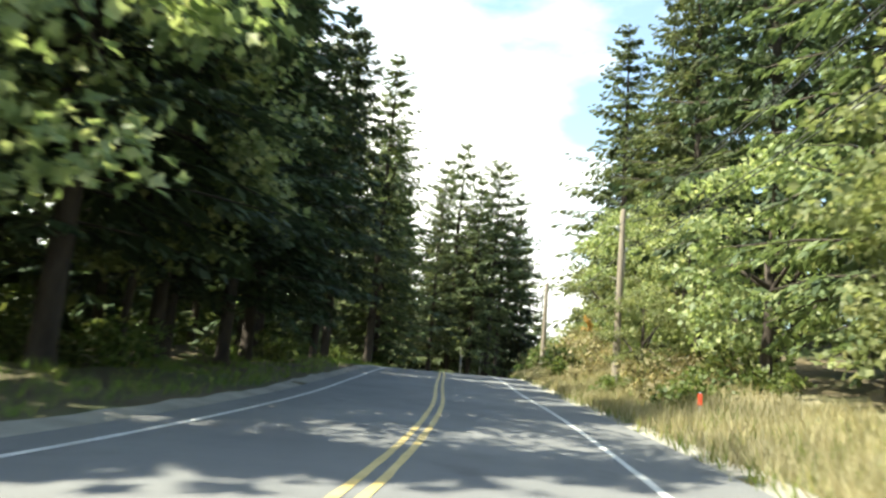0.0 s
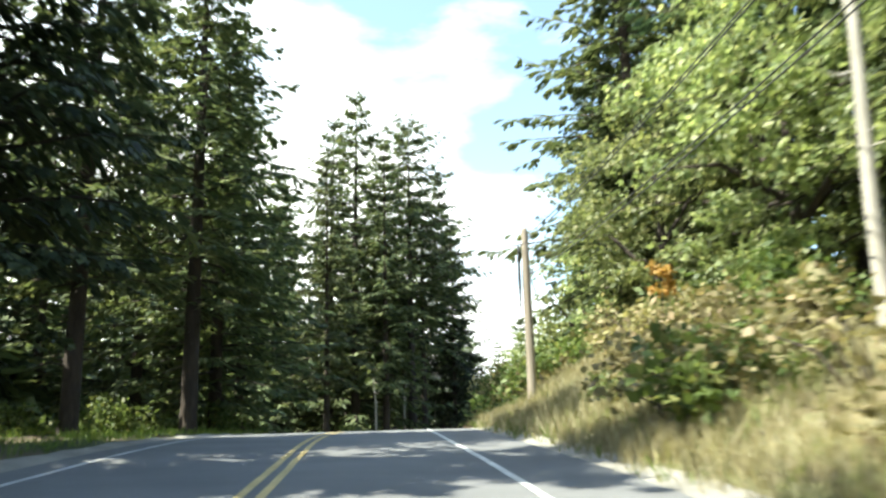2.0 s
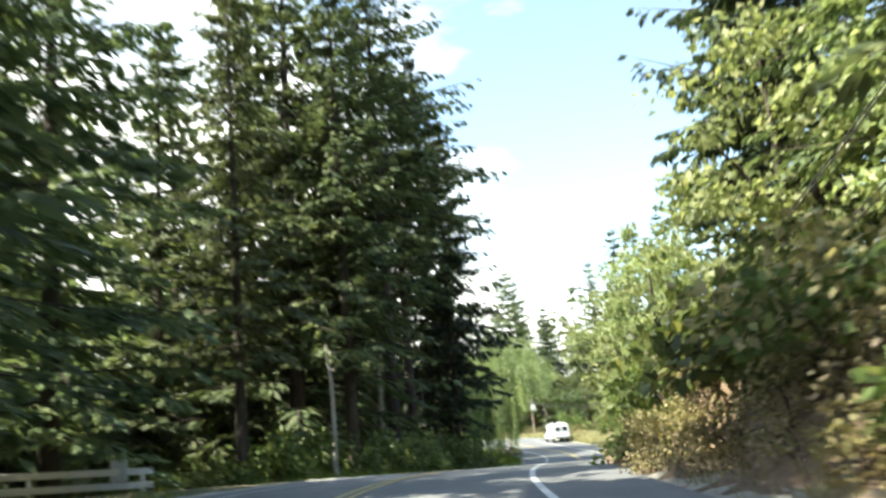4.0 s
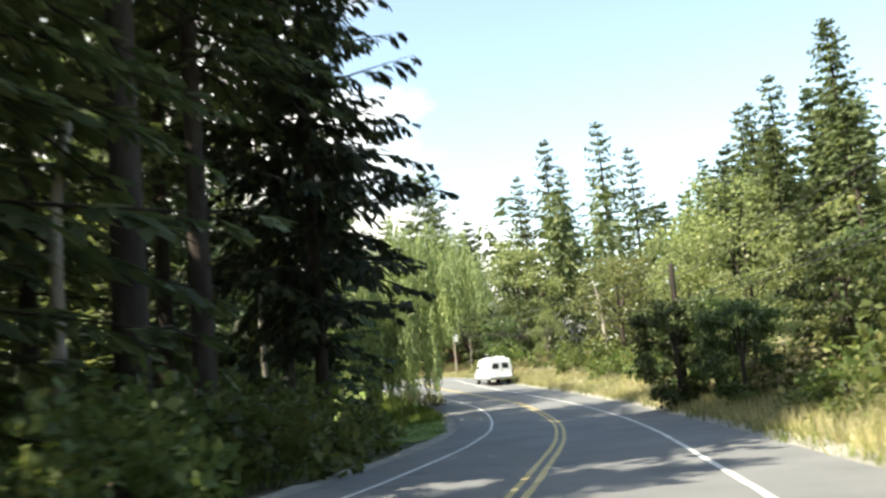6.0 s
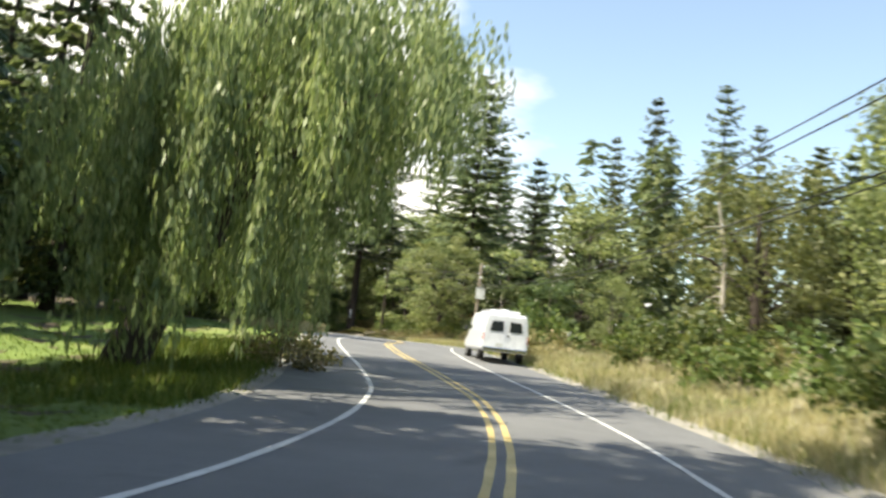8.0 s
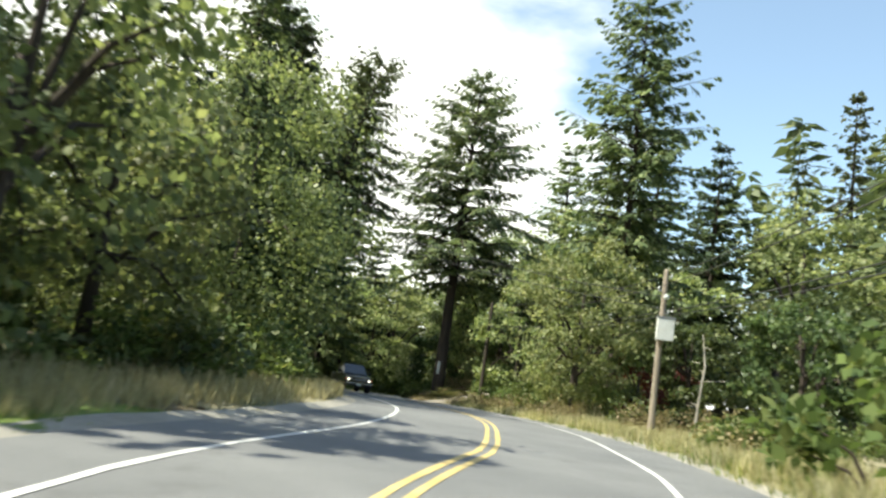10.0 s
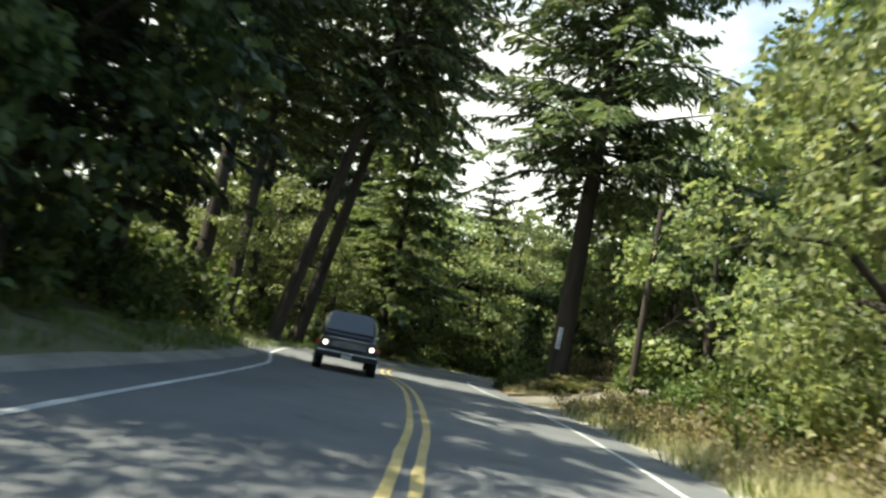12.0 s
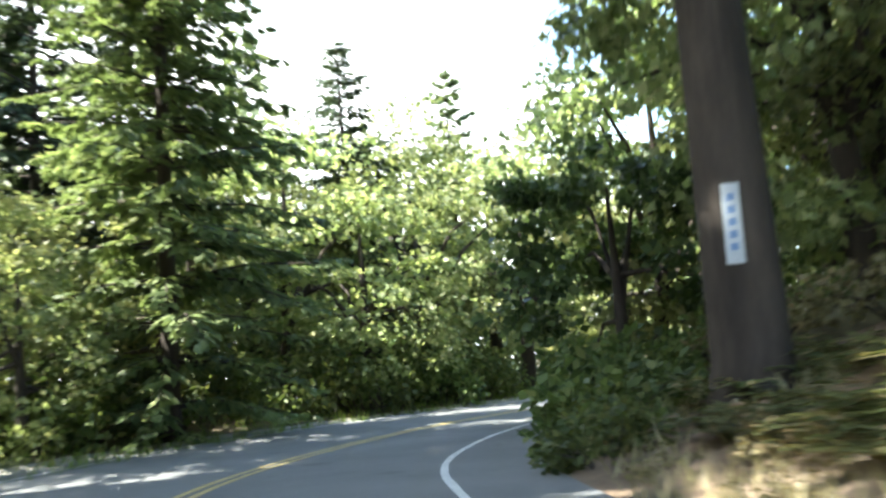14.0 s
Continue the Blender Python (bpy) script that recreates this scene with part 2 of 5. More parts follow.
def ground_z(x, y):
    s, u, z = along(x, y)
    rd = np.maximum(u - RIGHT_EDGE, 0)
    ld = np.maximum(left_edge(s) - u, 0)
    ramp_r = np.clip(rd / 7.0, 0, 1)
    ramp_r = ramp_r * ramp_r * (3 - 2 * ramp_r)
    cut = np.clip((rd - 0.9) / 1.7, 0, 1)
    ramp_r = ramp_r + (0.42 * cut * cut * (3 - 2 * cut) + 0.58 * ramp_r - ramp_r) * np.interp(s, [74, 80, 104, 112], [0, 1, 1, 0])
    ramp_l = np.clip(ld / 7.0, 0, 1)
    far_r = np.clip(rd - 7, 0, 90) * np.interp(s, S_KEYS, RIGHT_RISE)
    x, y = np.asarray(x, float), np.asarray(y, float)
    h = z + ramp_r * np.interp(s, S_KEYS, RIGHT_BANK) + far_r + ramp_l * np.interp(s, S_KEYS, LEFT_BANK)
    rough = 0.10 * np.sin(x * 0.9 + 1.3 * np.sin(y * 0.31)) * np.sin(y * 0.7 + np.sin(x * 0.4)) + 0.06 * np.sin(2.3 * x + y * 1.7)
    verge = np.clip((rd + ld) / 3.0, 0, 1)
    return h + rough * verge - np.where(rd + ld < 0.4, 0.10, 0.02)


def gz(x, y):
    return float(ground_z([x], [y])[0])


# ---- mesh helpers ----
def mesh_of(name, verts, faces, mat, smooth=False):
    me = bpy.data.meshes.new(name)
    verts = np.asarray(verts, np.float32).reshape(-1, 3)
    if isinstance(faces, np.ndarray):
        nf, k = faces.shape
        me.vertices.add(len(verts))
        me.vertices.foreach_set("co", verts.ravel())
        me.loops.add(nf * k)
        me.loops.foreach_set("vertex_index", faces.astype(np.int32).ravel())
        me.polygons.add(nf)
        me.polygons.foreach_set("loop_start", np.arange(0, nf * k, k, dtype=np.int32))
        me.polygons.foreach_set("loop_total", np.full(nf, k, dtype=np.int32))
        me.update(calc_edges=True)
    else:
        me.from_pydata(verts.tolist(), [], faces)
        me.update()
    me.materials.append(mat)
    if smooth:
        me.polygons.foreach_set("use_smooth", np.ones(len(me.polygons), dtype=bool))
    return me


def part_mesh(name, me, parent, label=""):
    ob = new(name, me)
    ob.parent = parent
    return tagged(ob, label)


def part(name, bm, mat, parent, label="", smooth=False):
    """Links a bmesh as one mesh object under a thing or a part."""
    me = bpy.data.meshes.new(name)
    bm.to_mesh(me)
    bm.free()
    me.materials.append(mat)
    if smooth:
        for p in me.polygons:
            p.use_smooth = True
    return part_mesh(name, me, parent, label)


def ribbon(name, s0, s1, us, half, lift, mat, step=0.75, wobble=0.0, seed=0):
    """A painted strip that follows the road from s0 to s1, its offset given at LINE_S."""
    r = np.random.RandomState(seed)
    s = np.arange(s0, s1 + step, step)
    mid = np.interp(s, LINE_S, us)
    a = road_at(s, mid - half + wobble * r.randn(len(s)))
    b = road_at(s, mid + half + wobble * r.randn(len(s)))
    v = np.stack([np.stack([a[0], a[1], a[2] + lift], 1), np.stack([b[0], b[1], b[2] + lift], 1)], 1).reshape(-1, 3)
    i = np.arange(len(s) - 1) * 2
    return new(name, mesh_of(name, v, np.stack([i, i + 1, i + 3, i + 2], 1), mat))


def tube(points, radii, sides=6):
    """Vertices and quads of a tube through points."""
    pts = np.asarray(points, float)
    v, f = [], []
    for i, p in enumerate(pts):
        d = pts[min(i + 1, len(pts) - 1)] - pts[max(i - 1, 0)]
        d = d / (np.linalg.norm(d) + 1e-9)
        a = np.cross(d, (0.0, 0.0, 1.0) if abs(d[2]) < 0.9 else (1.0, 0.0, 0.0))
        a /= np.linalg.norm(a)
        b = np.cross(d, a)
        for k in range(sides):
            w = 2 * math.pi * k / sides
            v.append(p + radii[i] * (math.cos(w) * a + math.sin(w) * b))
    for i in range(len(pts) - 1):
        for k in range(sides):
            k2 = (k + 1) % sides
            f.append((i * sides + k, i * sides + k2, (i + 1) * sides + k2, (i + 1) * sides + k))
    return v, f


def join_tubes(tubes):
    v, f = [], []
    for tv, tf in tubes:
        o = len(v)
        v.extend(tv)
        f.extend(tuple(i + o for i in q) for q in tf)
    return np.array(v), np.array(f)


def kites(p, d, n, length, width, fold=0.25):
    """Leaves: folded four-cornered blades from p along d, facing n."""
    d = d / (np.linalg.norm(d, axis=1, keepdims=True) + 1e-9)
    side = np.cross(d, n)
    side /= np.linalg.norm(side, axis=1, keepdims=True) + 1e-9
    up = np.cross(side, d)
    L, W = np.asarray(length)[:, None], np.asarray(width)[:, None]
    mid = p + d * L * 0.45
    q = np.stack([p, mid + side * W + up * W * fold, p + d * L, mid - side * W + up * W * fold], 1)
    v = q.reshape(-1, 3)
    f = np.arange(len(v)).reshape(-1, 4)
    return v, f


def lobed(p, d, n, length, width):
    """Maple leaves: three-pointed blades from p along d, facing n."""
    d = d / (np.linalg.norm(d, axis=1, keepdims=True) + 1e-9)
    side = np.cross(d, n)
    side /= np.linalg.norm(side, axis=1, keepdims=True) + 1e-9
    up = np.cross(side, d)
    L, W = np.asarray(length)[:, None], np.asarray(width)[:, None]
    q = [p + d * L * a + side * W * b + up * W * c for a, b, c in ((0.0, 0.0, 0.0), (0.45, 1.1, 0.28), (0.62, 0.38, 0.06), (1.0, 0.0, -0.05), (0.62, -0.38, 0.06), (0.45, -1.1, 0.28))]
    v = np.stack(q, 1).reshape(-1, 3)
    i = np.arange(len(p)) * 6
    f = np.concatenate([np.stack([i, i + 1, i + 2, i + 3], 1), np.stack([i, i + 3, i + 4, i + 5], 1)])
    return v, f


def unit(rng, n):
    v = rng.randn(n, 3)
    return v / np.linalg.norm(v, axis=1, keepdims=True)


# ---- plants ----
def fir_meshes(name, H, base, R, branches, twigs, seed, mat=None, twig=1.0, ragged=0.42, thin=1.0, girth=1.0, stubs=0, full=0.78):
    """A conifer: tapering trunk, whorls of drooping boughs, and on every bough flat fans of needled twigs."""
    rng = np.random.RandomState(seed)
    r0 = (0.0092 * H + 0.05) * girth
    lean = rng.randn(2) * 0.006 * H
    zs = np.array([-0.4, 0.0, 0.6, H * 0.2, H * 0.45, H * 0.7, H * 0.88, H])
    rs = r0 * np.array([1.5, 1.35, 1.08, 0.9, 0.68, 0.4, 0.18, 0.03])
    off = np.clip(zs / H, 0, 1)[:, None] ** 2 * lean[None]
    tubes = [tube(np.column_stack([off, zs]), rs, 9)]
    for k in range(stubs):
        h, az, L = base * rng.uniform(0.25, 1.0), rng.uniform(0, 6.283), rng.uniform(0.6, 2.4)
        e = np.array([math.cos(az), math.sin(az), 0.0])
        tubes.append(tube([(0, 0, h), e * L * 0.5 + (0, 0, h + 0.06 * L), e * L + (0, 0, h - 0.22 * L)], [0.05, 0.03, 0.008], 4))
    up = np.array([0.0, 0.0, 1.0])
    P, D, N, LEN, WID = [], [], [], [], []
    for i in range(branches):
        k = (i + rng.rand()) / branches
        h = base + (H - base) * k ** 0.92
        h = 0.35 * h + 0.65 * (round(h / 1.25) * 1.25)
        h = min(max(h, base), H - 0.15)
        hh = (h - base) / (H - base)
        az = 2.399963 * i + rng.randn() * 0.5
        L = R * ((1 - hh) ** full * 0.95 + 0.045) * rng.uniform(1 - ragged, 1.15)
        if hh < 0.12:
            L *= 0.6 + 3.2 * hh
        out = np.array([math.cos(az), math.sin(az), 0.0])
        side = np.array([-out[1], out[0], 0.0])
        droop = rng.uniform(0.25, 0.6) * (1.1 - 0.75 * hh)
        rise = rng.uniform(0.0, 0.25) + 0.45 * hh
        c = np.array([*(lean * (h / H) ** 2), h])

        def bough(t):
            return c + np.outer(t * L, out) + np.outer(L * (rise * t - droop * t ** 2 + 0.10 * t ** 6), up)

        cur = bough(np.array([0.0, 0.5, 1.0]))
        rb = max(0.02, 0.012 * L + 0.01)
        tubes.append(tube(cur, [rb, rb * 0.6, 0.008], 3))
        m = max(4, int(twigs * (0.25 + 0.75 * L / R)))
        t = np.clip(np.linspace(0.14, 1.0, m) + 0.03 * rng.randn(m), 0.1, 1.02)
        sg = np.where(np.arange(m) % 2, 1.0, -1.0)
        p = bough(t)
        ln = twig * (0.30 + 0.20 * L * np.clip(1.1 - t, 0.1, 1) ** 0.7) * rng.uniform(0.65, 1.25, m)
        d = np.outer(rng.uniform(0.55, 1.0, m), out) + np.outer(sg * rng.uniform(0.5, 1.0, m) * (1.05 - 0.6 * t), side) - np.outer(rng.uniform(0.05, 0.75, m), up)
        d /= np.linalg.norm(d, axis=1, keepdims=True)
        n0 = up + 0.28 * rng.randn(m, 3)
        w = twig * thin * rng.uniform(0.075, 0.13, m)
        P.append(p), D.append(d), N.append(n0), LEN.append(ln * 1.1), WID.append(w)
        cross = np.cross(up, d)
        for q, turn, size in ((0.22, 0.75, 0.62), (0.40, -0.75, 0.6), (0.58, 0.65, 0.5)):
            P.append(p + d * (ln * q)[:, None]), D.append(d + cross * turn * sg[:, None] - up * rng.uniform(0.1, 0.55, m)[:, None])
            N.append(n0 + 0.3 * rng.randn(m, 3)), LEN.append(ln * size * rng.uniform(0.8, 1.2, m)), WID.append(w * 0.85)
    v, f = kites(np.vstack(P), np.vstack(D), np.vstack(N), np.concatenate(LEN), np.concatenate(WID), 0.35)
    tv, tf = join_tubes(tubes)
    return mesh_of(name + "_trunk", tv, tf, M_BARK, True), mesh_of(name + "_crown", v, f, mat or M_FIR)


def broad_meshes(name, H, R, seed, clumps, per, leaf, mat, bark=None, low=0.25, flat=0.5, limbs=7, trunk_r=None, upright=1.0, wide_leaf=False):
    """A broadleaf tree: forked trunk, limbs, and clumps of leaves in layers."""
    rng = np.random.RandomState(seed)
    tr = trunk_r or 0.022 * H + 0.03
    fork = H * rng.uniform(0.22, 0.34)
    lean = rng.randn(2) * 0.03 * H
    tubes = [tube([(0, 0, -0.4), (0, 0, 0.1), (lean[0] * 0.3, lean[1] * 0.3, fork * 0.6), (lean[0] * 0.6, lean[1] * 0.6, fork), (lean[0], lean[1], H * 0.75)],
                  [tr * 1.4, tr * 1.15, tr * 0.95, tr * 0.85, tr * 0.2], 8)]
    cents, rads = [], []
    z0 = H * low
    for i in range(clumps):
        d = unit(rng, 1)[0]
        k = rng.uniform(0.45, 1.0) ** 0.6
        c = np.array([d[0] * R * k, d[1] * R * k, z0 + (H - z0) * (0.5 + 0.5 * d[2] * k * upright)])
        c[:2] += lean * 0.8
        cents.append(c)
        rads.append(R * rng.uniform(0.2, 0.36))
    for i in range(limbs):
        c = cents[i % len(cents)]
        st = np.array([lean[0] * 0.5, lean[1] * 0.5, fork * rng.uniform(0.8, 1.5)])
        mid = st * 0.45 + c * 0.55 + np.array([0, 0, 0.06 * H])
        tubes.append(tube([st, mid, c], [tr * 0.5, tr * 0.3, 0.02], 5))
    P, D, N = [], [], []
    for c, r in zip(cents, rads):
        m = int(per * rng.uniform(0.7, 1.3))
        u = unit(rng, m) * (rng.rand(m, 1) ** 0.45)
        u[:, 2] *= flat
        P.append(c + u * r)
        out = u + 0.0
        D.append(out * 0.8 + 0.7 * rng.randn(m, 3) + np.array([0, 0, -0.35]))
        N.append((np.array([0, 0, 0.7]) + 0.5 * rng.randn(m, 3) + 0.9 * out) if wide_leaf else (np.array([0, 0, 0.55]) + 0.7 * rng.randn(m, 3) + 1.0 * out))
    P, D, N = np.vstack(P), np.vstack(D), np.vstack(N)
    m = len(P)
    v, f = (lobed if wide_leaf else kites)(P, D, N, leaf * rng.uniform(0.65, 1.3, m), leaf * rng.uniform(0.36, 0.56, m))
    tv, tf = join_tubes(tubes)
    return mesh_of(name + "_trunk", tv, tf, bark or M_BARK_PALE, True), mesh_of(name + "_crown", v, f, mat)


def shrub_meshes(name, H, R, seed, clumps, per, leaf, mat, bark=None):
    """A shrub: stems from the ground and leaf clumps down to it."""
    rng = np.random.RandomState(seed)
    tubes, P, D, N = [], [], [], []
    for i in range(clumps):
        a, k = rng.uniform(0, 6.283), rng.rand() ** 0.5
        top = 1 - 0.75 * k ** 2
        c = np.array([math.cos(a) * R * k, math.sin(a) * R * k, H * top * rng.uniform(0.25, 0.9)])
        if i < 7:
            tubes.append(tube([(c[0] * 0.2, c[1] * 0.2, -0.2), (c[0] * 0.5, c[1] * 0.5, c[2] * 0.6), c], [0.035, 0.025, 0.008], 4))
        r = R * rng.uniform(0.25, 0.42)
        m = int(per * rng.uniform(0.7, 1.3))
        u = unit(rng, m) * (rng.rand(m, 1) ** 0.45)
        q = c + u * np.array([r, r, r * 0.75])
        q[:, 2] = np.maximum(q[:, 2], 0.03)
        P.append(q)
        D.append(u + 0.8 * rng.randn(m, 3))
        N.append(np.array([0, 0, 0.8]) + 0.8 * rng.randn(m, 3) + 0.5 * u)
    P, D, N = np.vstack(P), np.vstack(D), np.vstack(N)
    m = len(P)
    v, f = kites(P, D, N, leaf * rng.uniform(0.6, 1.4, m), leaf * rng.uniform(0.26, 0.45, m), 0.3)
    tv, tf = join_tubes(tubes)
    return mesh_of(name + "_stems", tv, tf, bark or M_BARK, True), mesh_of(name + "_leaves", v, f, mat)


def plant(name, meshes, x, y, label, category, group, rz=0.0, k=1.0, kz=None, tilt=(0.0, 0.0), sink=0.05, parts=("trunk", "crown"), z=None):
    """Places one plant as an object at its foot, with its two parts."""
    root = new(name)
    tagged(root, label, category, group)
    for nm, me in zip(parts, meshes):
        part_mesh(nm, me, root)
    zz = gz(x, y) - sink if z is None else z
    root.matrix_basis = pose(x, y, zz, tilt[0], tilt[1], rz) @ Matrix.Diagonal((k, k, kz or k, 1))
    return root


# ---- ground, road and road markings ----
def axis(lo, a, b, hi, fine, grow):
    mid = list(np.arange(a, b + fine, fine))
    left, right, st = [], [], fine
    p = a
    while p > lo:
        st *= grow
        p -= st
        left.append(p)
    st, p = fine, mid[-1]
    while p < hi:
        st *= grow
        p += st
        right.append(p)
    return np.array(left[::-1] + mid + right)


gx = axis(-1800, -26, 44, 1800, 1.2, 1.3)
gy = axis(-1500, -30, 290, 2200, 1.2, 1.3)
GX, GY = np.meshgrid(gx, gy)
GZ = ground_z(GX.ravel(), GY.ravel())
nx, ny = len(gx), len(gy)
_s, _u, _z = along(GX.ravel(), GY.ravel())
GZ = GZ - 0.6 * ((_s > 73) & (_s < 111) & (_u > 5.7) & (_u < 10.5))
ii = (np.arange(ny - 1)[:, None] * nx + np.arange(nx - 1)[None]).ravel()
ground = new("ground", mesh_of("ground", np.column_stack([GX.ravel(), GY.ravel(), GZ]), np.stack([ii, ii + 1, ii + nx + 1, ii + nx], 1), M_GROUND, True))
tagged(ground, "brown forest floor with moss and dry needles", "ground", kind="structure")

def roadway():
    s = np.arange(-39, 330.5, 0.75)
    cols = []
    for k in np.linspace(0, 1, 9):
        x, y, z = road_at(s, left_edge(s) + (RIGHT_EDGE - left_edge(s)) * k)
        cols.append(np.column_stack([x, y, z]))
    V = np.stack(cols, 1)
    i = (np.arange(len(s) - 1)[:, None] * 9 + np.arange(8)[None]).ravel()
    return new("road", mesh_of("road", V.reshape(-1, 3), np.stack([i, i + 1, i + 10, i + 9], 1), M_ASPHALT, True))


road = roadway()
tagged(road, "grey worn asphalt two-lane road, sunlit and shaded", "road", kind="structure")
LINE_S = [-40, 60, 120, 143, 148, 153, 158, 165, 173, 180, 188, 195, 203, 212, 218, 228, 240, 250, 260, 290, 330]
LINE_LEFT = [-3.65, -3.65, -3.1, -2.9, -2.65, -2.4, -2.28, -2.4, -2.85, -3.05, -2.87, -2.82, -2.98, -3.15, -3.35, -3.7, -4.6, -5.6, -5.9, -3.8, -3.5]
LINE_RIGHT = [3.35, 3.35, 2.9, 2.82, 2.82, 2.8, 2.68, 2.55, 2.45, 2.65, 3.1, 3.15, 3.35, 3.75, 3.9, 3.95, 3.75, 3.4, 3.35, 3.4, 3.4]
LINE_YELLOW = [0, 0, -0.2, -0.08, 0.05, 0.2, 0.28, 0.05, -0.45, -0.6, -0.05, 0.0, 0.12, 0.3, 0.34, 0.1, -0.2, -0.2, 0.1, 0, 0]
for nm, us, lab, mat, w in (("edge_line", LINE_LEFT, "white painted edge line along the asphalt", M_WHITE_LINE, 0.06), ("edge_line", LINE_RIGHT, "white painted edge line along the asphalt", M_WHITE_LINE, 0.06),
                            ("centre_line", [q - 0.13 for q in LINE_YELLOW], "yellow painted stripe of the double centre line", M_YELLOW_LINE, 0.06), ("centre_line", [q + 0.13 for q in LINE_YELLOW], "yellow painted stripe of the double centre line", M_YELLOW_LINE, 0.06)):
    ob = ribbon(nm, -39, 330, us, w, 0.008, mat, wobble=0.006, seed=int(us[0] * 10) + 50)
    tagged(ob, lab, "road marking", "road markings", "structure")
# ==== PLANTS ====
FIRS = [fir_meshes("fir_a", 32, 1.8, 7.2, 200, 20, 11, thin=1.2, twig=1.1), fir_meshes("fir_b", 27, 3.0, 6.2, 175, 20, 12, M_FIR_BLUE, thin=1.2, twig=1.1), fir_meshes("fir_c", 36, 7.0, 6.8, 190, 20, 13, ragged=0.5, stubs=14, thin=1.2, twig=1.1)]
# a fir whose shade is painted into darker needles, not thicker growth
FIR_SHADED = fir_meshes("fir_shaded", 26, 3.6, 6.6, 190, 20, 25, M_FIR_DARK, thin=1.25, twig=1.15)
FIR_BARE = fir_meshes("fir_bare", 32, 13.0, 7.8, 150, 26, 62, ragged=0.55, girth=1.15, thin=1.1, stubs=18, full=0.5)
FIR_FINE = fir_meshes("fir_fine", 32, 1.5, 6.4, 180, 11, 24, ragged=0.45, thin=1.9, twig=1.15)
FIRS_FAR = [fir_meshes("fir_d", 30, 1.5, 6.4, 105, 6, 21, thin=3.2, twig=1.4), fir_meshes("fir_e", 26, 2.0, 5.9, 95, 6, 22, M_FIR_BLUE, thin=3.2, twig=1.4), fir_meshes("fir_f", 34, 4.0, 6.6, 100, 6, 23, ragged=0.5, thin=3.2, twig=1.4)]
MAPLES = [broad_meshes("maple_a", 12, 4.6, 31, 54, 70, 0.34, M_MAPLE, bark=M_BARK, low=0.04, flat=0.42, wide_leaf=True), broad_meshes("maple_b", 10, 3.8, 32, 46, 68, 0.33, M_MAPLE, bark=M_BARK, low=0.03, flat=0.42, wide_leaf=True), broad_meshes("maple_c", 14, 5.0, 33, 56, 70, 0.35, M_MAPLE, bark=M_BARK, low=0.08, flat=0.42, wide_leaf=True)]
MAPLE_FINE = broad_meshes("maple_fine", 12, 4.6, 38, 66, 104, 0.28, M_MAPLE, bark=M_BARK, low=0.04, flat=0.42, wide_leaf=True)
ALDERS = [broad_meshes("alder_a", 14, 5.2, 41, 56, 84, 0.31, M_ALDER, bark=M_BARK, low=0.02, flat=0.8), broad_meshes("alder_b", 11, 4.2, 42, 44, 70, 0.30, M_ALDER, bark=M_BARK, low=0.03, flat=0.8)]
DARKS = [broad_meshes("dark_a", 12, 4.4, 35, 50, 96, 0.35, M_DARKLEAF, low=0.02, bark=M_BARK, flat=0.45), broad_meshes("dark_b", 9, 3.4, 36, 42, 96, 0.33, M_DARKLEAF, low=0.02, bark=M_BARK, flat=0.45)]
SHRUBS = [shrub_meshes("shrub_a", 2.2, 1.6, 51, 16, 38, 0.26, M_BUSH), shrub_meshes("shrub_b", 3.2, 1.9, 52, 20, 38, 0.29, M_BUSH), shrub_meshes("shrub_c", 1.4, 1.2, 53, 12, 40, 0.2, M_BUSH)]
BRUSH = [shrub_meshes("brush_a", 1.6, 1.5, 55, 14, 40, 0.18, M_BRAMBLE), shrub_meshes("brush_b", 2.4, 1.8, 56, 16, 40, 0.19, M_BRAMBLE)]
SP = ("stem", "foliage")
FIR_LABEL = "tall dark green fir with drooping branches"
taken = []


def free(x, y, gap):
    return not any((x - a) ** 2 + (y - b) ** 2 < gap * gap for a, b in taken)


FINE, SHADED = 9, 8


def fir(x, y, H, i=0, far=False, rz=None, label=FIR_LABEL, wide=1.0, group="firs of the forest", tilt=(0, 0)):
    lib, hs = ([FIR_FINE], (32,)) if i == FINE else ([FIR_SHADED], (26,)) if i == SHADED else (FIRS_FAR, (30, 26, 34)) if far else (FIRS, (32, 27, 36))
    i = 0 if i in (FINE, SHADED) else i
    kz = H / hs[i]
    taken.append((x, y))
    return plant("fir_tree", lib[i], x, y, label, "tree", group, rz if rz is not None else (x * 37 + y * 53) % 360, (0.45 + 0.55 * kz) * wide, kz, tilt)


def broad(kind, i, x, y, H, label, name, group, wide=1.0, rz=None, tilt=(0, 0)):
    lib, hs = {"maple": (MAPLES + [MAPLE_FINE], (12, 10, 14, 12)), "alder": (ALDERS, (14, 11)), "dark": (DARKS, (12, 9))}[kind]
    k = H / hs[i]
    taken.append((x, y))
    return plant(name, lib[i], x, y, label, "tree", group, rz if rz is not None else (x * 37 + y * 53) % 360, k * wide, k, tilt)


def screened(x, y):
    """Stretches of the plan that lie behind nearer growth or beyond the bends, where no shrubs are needed."""
    s, u, _ = (float(q[0]) for q in along([x], [y]))
    return (s < 24 and u > 7.8) or (s < 40 and u < -16) or (80 < s < 112 and u > 7.7) or (112 < s < 205 and u > 14) or (s > 196 and u < -11.5) or (s > 262 and u > 7) or s > 283


